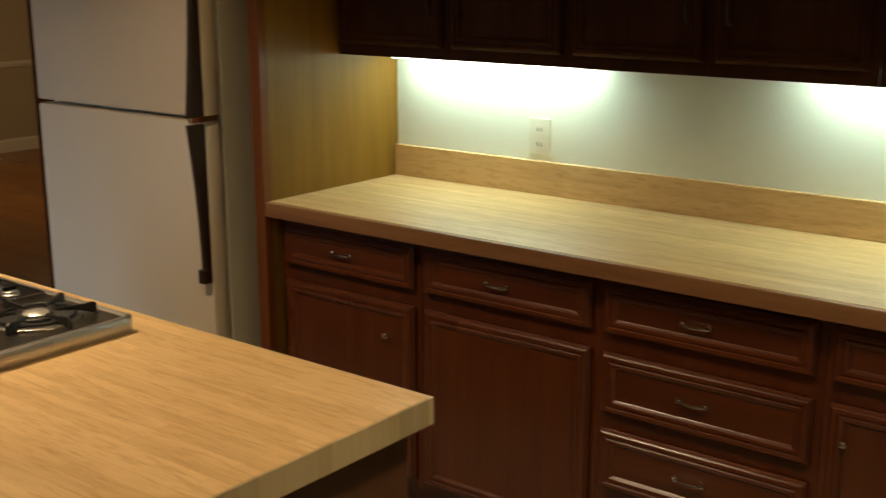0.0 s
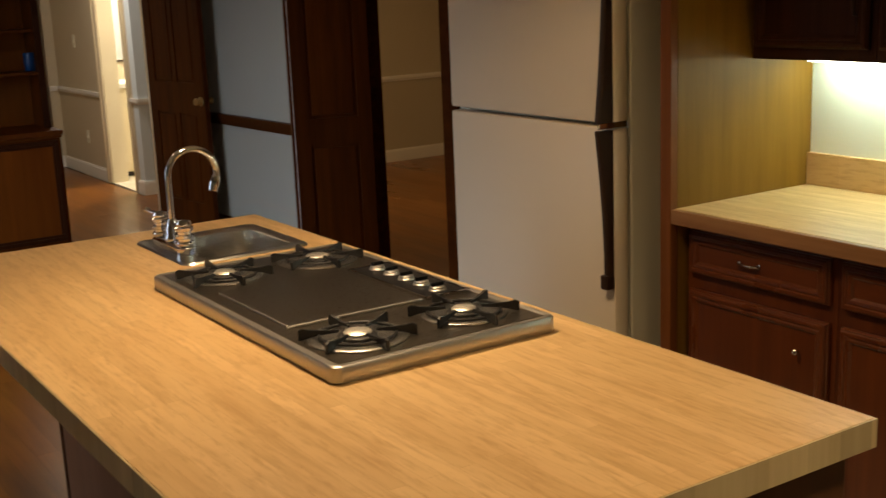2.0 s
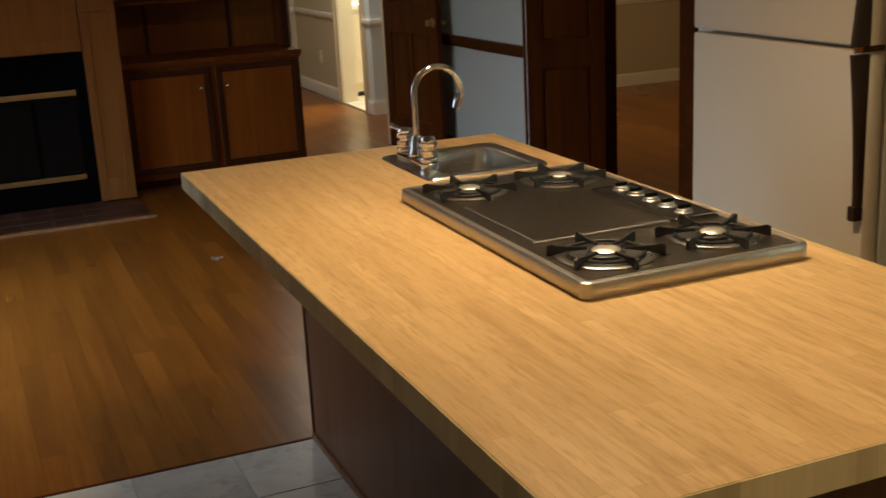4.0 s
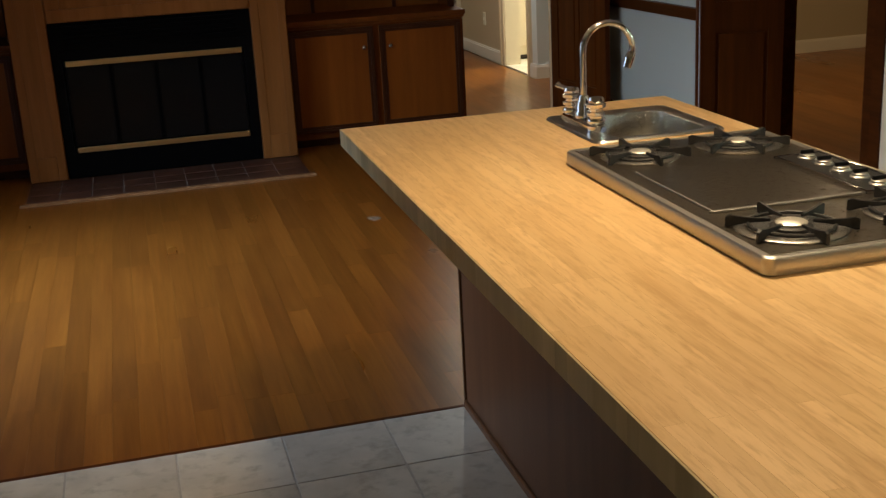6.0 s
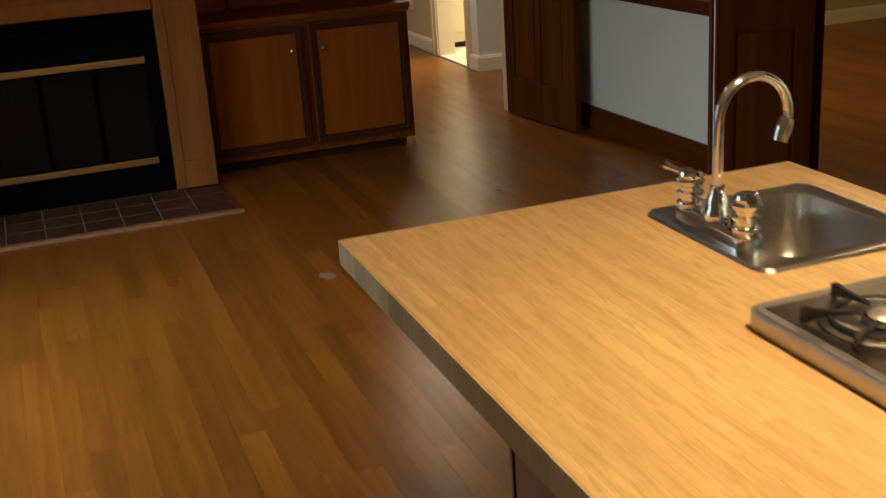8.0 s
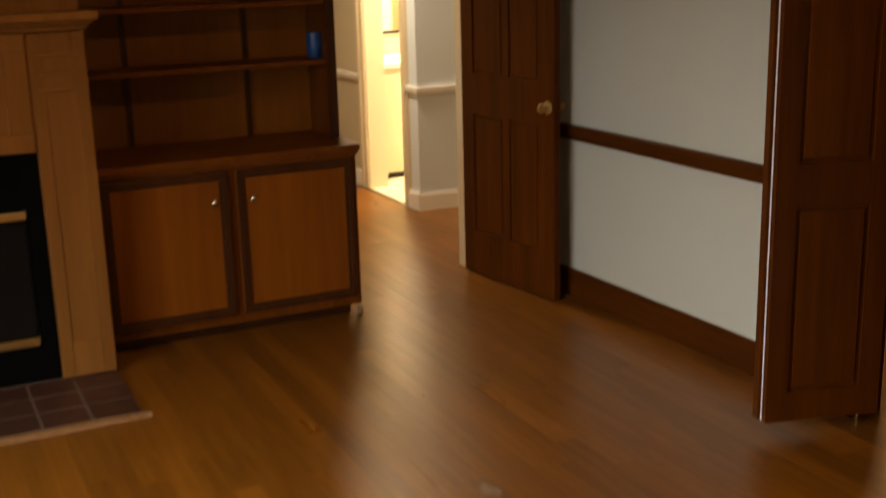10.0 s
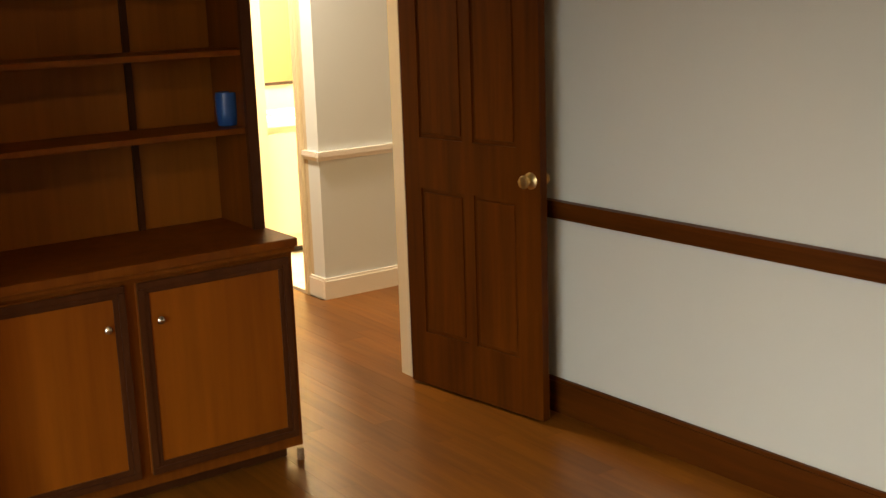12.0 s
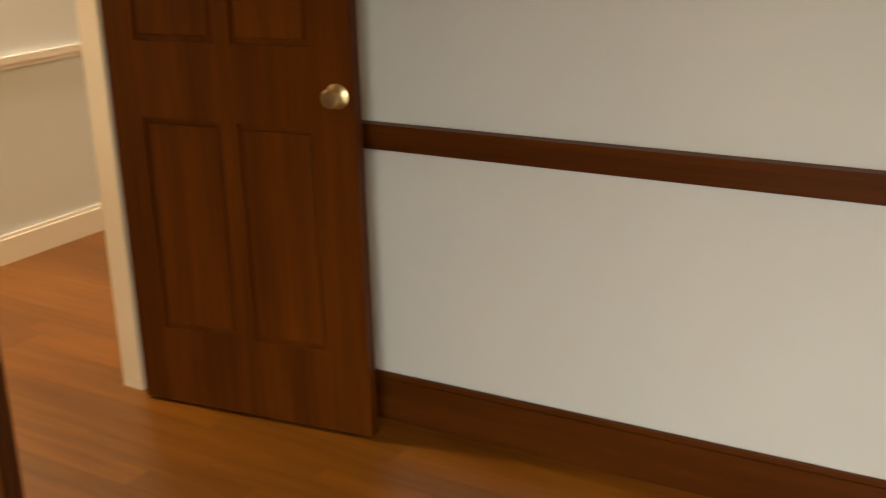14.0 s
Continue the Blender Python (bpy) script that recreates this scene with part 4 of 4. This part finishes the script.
W = 0.728
cx = W / 2
P6 = [(a, b, z0, z1) for a, b in ((0.095, cx - 0.025), (cx + 0.025, W - 0.115)) for z0, z1 in ((0.235, 0.83), (1.03, 1.60), (1.70, 1.90))]
ang = math.degrees(math.atan2(6.056 - 6.782, 1.40 - 1.298))
dr = panel_door("door_1", "dark-stained six-panel wooden door standing open against the wall", (1.300, 6.790, 0.0), ang, W, 2.03, P6, DOOR_WOOD, True)
tagged(dr, kind="structure")
kn = part("door_knob", lathe(bmesh.new(), [(0.030, 0.018), (0.031, 0.021), (0.024, 0.025), (0.012, 0.028), (0.010, 0.040), (0.021, 0.047), (0.0245, 0.056), (0.020, 0.064), (0.003, 0.067)], (0, 0, 0), 24, "y"), BRASS, dr, "polished brass knob", True)
kn.matrix_local = pose(W - 0.045, 0, 0.915, 0, 0, 180)
kn2 = new("door_knob", kn.data)
kn2.parent = dr
kn2.matrix_local = pose(W - 0.045, 0, 0.915)
for z in (0.25, 1.02, 1.80):
    part("hinge", tube(bmesh.new(), [(-0.006, 0.016, z), (-0.006, 0.016, z + 0.09)], 0.006, 8), BRASS, dr, smooth=True)

# folded pair of leaves at the dining room opening
LW = 0.408
PB = [(0.075, LW - 0.075, 0.115, 0.75), (0.075, LW - 0.075, 0.89, 1.86)]
a2 = math.degrees(math.atan2(-0.115, 0.41))
for oy, lab in ((0.0, "dark-stained panelled bifold door leaf folded open"), (0.041, "second leaf of the folded bifold door with a pale edge")):
    lf = panel_door("bifold_door", lab, (1.19, 4.395 + oy, 0.05), a2, LW, 1.975, PB, DOOR_WOOD, False)
    tagged(lf, group="folded bifold leaves")
    if oy:
        part("pivot_pin", tube(bmesh.new(), [(LW - 0.03, 0, -0.05), (LW - 0.03, 0, 0.012)], 0.006, 8), NICKEL, lf, smooth=True)
    if not oy:
        # Narrow white strip down the leaf's outer edge.
        part("edge_strip", B(-0.002, -0.0005, 0.008, 0.0165, 0.01, 1.975), WHITE_TRIM, lf, "thin pale edge strip")


# ---- bathroom beyond the hall ----
vn = thing("bathroom_vanity", "cream bathroom vanity with a white basin", "vanity", (2.3, 9.5, 0))
part("body", B(1.80, 2.9, 9.25, 9.848, 0.05, 0.80), CREAM_TRIM, vn)
part("toe_kick", B(1.80, 2.9, 9.31, 9.848, 0.001, 0.0495), HANDLE_DARK, vn)
for k in range(2):
    d = part("door", B(1.83 + 0.53 * k, 2.33 + 0.53 * k, 9.232, 9.2495, 0.13, 0.76, 0.004), CREAM_TRIM, vn)
    part("knob", lathe(bmesh.new(), [(0.006, 0), (0.014, -0.015), (0.01, -0.024), (0.001, -0.025)], (2.27 if k == 0 else 2.42, 9.232, 0.66), 12, "y"), BRASS, d, smooth=True)
part("top", B(1.795, 2.92, 9.22, 9.848, 0.8005, 0.84, 0.006), WHITE_TRIM, vn)
part("basin", lathe(bmesh.new(), [(0.22, 0.0), (0.225, 0.012), (0.20, 0.016), (0.16, 0.006), (0.05, 0.002)], (2.3, 9.52, 0.8405), 28), WHITE_TRIM, vn, smooth=True)
mr_ = thing("wall_mirror", "mirror in a thin dark frame over the vanity", "mirror", (2.35, 9.84, 1.55))
part("glass", B(1.92, 2.88, 9.838, 9.8495, 1.02, 1.98), MIRROR, mr_)
bm = bmesh.new()
for r in ((1.90, 1.9195, 1.0, 2.0), (2.8805, 2.90, 1.0, 2.0), (1.9195, 2.8805, 1.0, 1.0195), (1.9195, 2.8805, 1.9805, 2.0)):
    box(bm, r[0], r[1], 9.828, 9.8495, r[2], r[3], 0.003)
part("frame", bm, HANDLE_DARK, mr_)
# switch plates in the hall
for y, z in ((9.75, 1.22), (9.62, 0.36)):
    sp = thing("wall_switch" if z > 1 else "wall_outlet", "ivory plate on the hall wall", "switch" if z > 1 else "outlet", (1.668, y, z))
    part("plate", B(1.663, 1.6695, y - 0.036, y + 0.036, z - 0.058, z + 0.058, 0.002), IVORY, sp)
    part("toggle", B(1.655, 1.6628, y - 0.006, y + 0.006, z - 0.013, z + 0.013, 0.002), IVORY, sp)

# dried plaster spots on the floor
rnd = random.Random(4)
for x, y, r in ((0.20, 4.50, 0.035), (-0.486, 4.56, 0.032), (-0.354, 3.92, 0.02)):
    bm = bmesh.new()
    ring = [bm.verts.new((x + r * (0.7 + 0.6 * rnd.random()) * math.cos(k * math.pi / 7), y + r * (0.9 + 0.9 * rnd.random()) * math.sin(k * math.pi / 7), 0.0008)) for k in range(14)]
    mid = bm.verts.new((x, y, 0.003))
    for k in range(14):
        bm.faces.new((mid, ring[k], ring[(k + 1) % 14]))
    bm.faces.new(ring[::-1])
    solo("floor_spot", bm, SMUDGE, "pale dried plaster spot on the wooden floor", "spot", False, "spots on the floor")

# ---- hearth, tiles and floor strips ----
he = thing("hearth", "dark red tiled hearth with pale joints and a wooden border", "hearth", (-1.415, 5.88, 0))
part("bed", B(-2.2, -0.63, 5.652, 6.168, -0.015, 0.0102), HEARTH_GROUT, he, "pale mortar bed")
part("border", B(-2.23, -0.60, 5.615, 5.6515, -0.015, 0.014, 0.003), COUNTER_EDGE, he, "worn wooden border strip")
tile_me = mesh_of("tile", B(-0.084, 0.084, -0.080, 0.080, 0, 0.008, 0.0015), HEARTH_TILE)
for i in range(9):
    for j in range(3):
        o = new("tile", tile_me)
        o.parent = he
        o.location = Vector((-2.2 + 0.1744 * (i + 0.5), 5.656 + 0.1665 * (j + 0.5), 0.004)) - BASE[he.name]

kf = setting("pavement", B(-2.898, 1.583, -3.2, 2.288, -0.015, 0.0018), GROUT, "kitchen floor of beige marbled ceramic tiles", "tile floor")
kf.name = "floor_kitchen"
kt = mesh_of("tile", B(-0.1525, 0.1525, -0.1525, 0.1525, -0.003, 0.0035, 0.0012), FLOOR_TILE)
TS = 0.3115
for i in range(-8, 9):
    for j in range(0, 15):
        x, y = -1.098 + TS * i, 2.288 - TS * (j + 0.5)
        if not (-2.74 < x < 1.42 and y > -2.2):
            continue
        o = new("tile", kt)
        o.parent = kf
        o.location = (x, y, 0)
setting("trim", B(-2.898, 1.58, 2.2885, 2.302, -0.015, 0.004, 0.001), TRIM_WOOD, "dark wooden strip between tiles and boards", "threshold")
setting("floor_bathroom", B(1.67, 3.48, 8.26, 9.85, -0.0155, 0.003), BATH_TILE, "pale bathroom floor tile", "tile floor")

# oak strips: singly where the walk passes, joined further off
PW, rnd = 0.0825, random.Random(7)
plank_meshes = {}
count = 0


def plank_mesh(length):
    if length not in plank_meshes:
        plank_meshes[length] = mesh_of("plank", B(-PW / 2 + 0.0002, PW / 2 - 0.0002, -length / 2 + 0.0002, length / 2 - 0.0002, -0.015, 0.0), FLOOR_OAK)
    return plank_meshes[length]


col = 0
x = -2.9
far_verts, far_faces = [], []
while x < 5.5 - PW:
    y = 2.303 if x < 1.6 else 1.41
    first = True
    yend = 10.39 if -0.8 < x < 1.60 else (6.84 if x < 0 else 8.17)
    while y < yend - 0.02:
        L = rnd.choice((0.6, 0.9, 1.2, 1.5)) * (rnd.choice((0.3, 0.5, 0.8)) if first else 1)
        L = round(min(L, yend - y), 3)
        first = False
        xc, yc = x + PW / 2, y + L / 2
        hearth = -2.19 < xc < -0.64 and y + L > 5.61
        if hearth and y < 5.61:
            L = round(5.613 - y, 3)
            yc = y + L / 2
            hearth = False
        if hearth:
            y += L
            continue
        if count < 300 and -2.4 < xc < 1.5 and yc < 7.0:
            o = new("plank", plank_mesh(L))
            o.parent = floor_sub
            o.location = (xc, yc, 0)
            count += 1
        else:
            b0 = len(far_verts)
            e, g_ = 0.0002, 0.0001
            for zz, k in ((-0.015, 0), (-g_, 0), (0.0, g_)):
                for sx, sy in ((-1, -1), (1, -1), (1, 1), (-1, 1)):
                    far_verts.append((xc + sx * (PW / 2 - e - k), yc + sy * (L / 2 - e - k), zz))
            for r in (0, 4):
                for k in range(4):
                    k2 = (k + 1) % 4
                    far_faces.append((b0 + r + k, b0 + r + k2, b0 + r + 4 + k2, b0 + r + 4 + k))
            far_faces.append((b0 + 8, b0 + 9, b0 + 10, b0 + 11))
        y += L
    x += PW
me = bpy.data.meshes.new("planks")
me.from_pydata(far_verts, [], far_faces)
me.materials.append(FLOOR_OAK)
fp_ = new("planks", me)
fp_.parent = floor_sub
tagged(fp_, "varnished oak floor strips further off", kind="stuff")
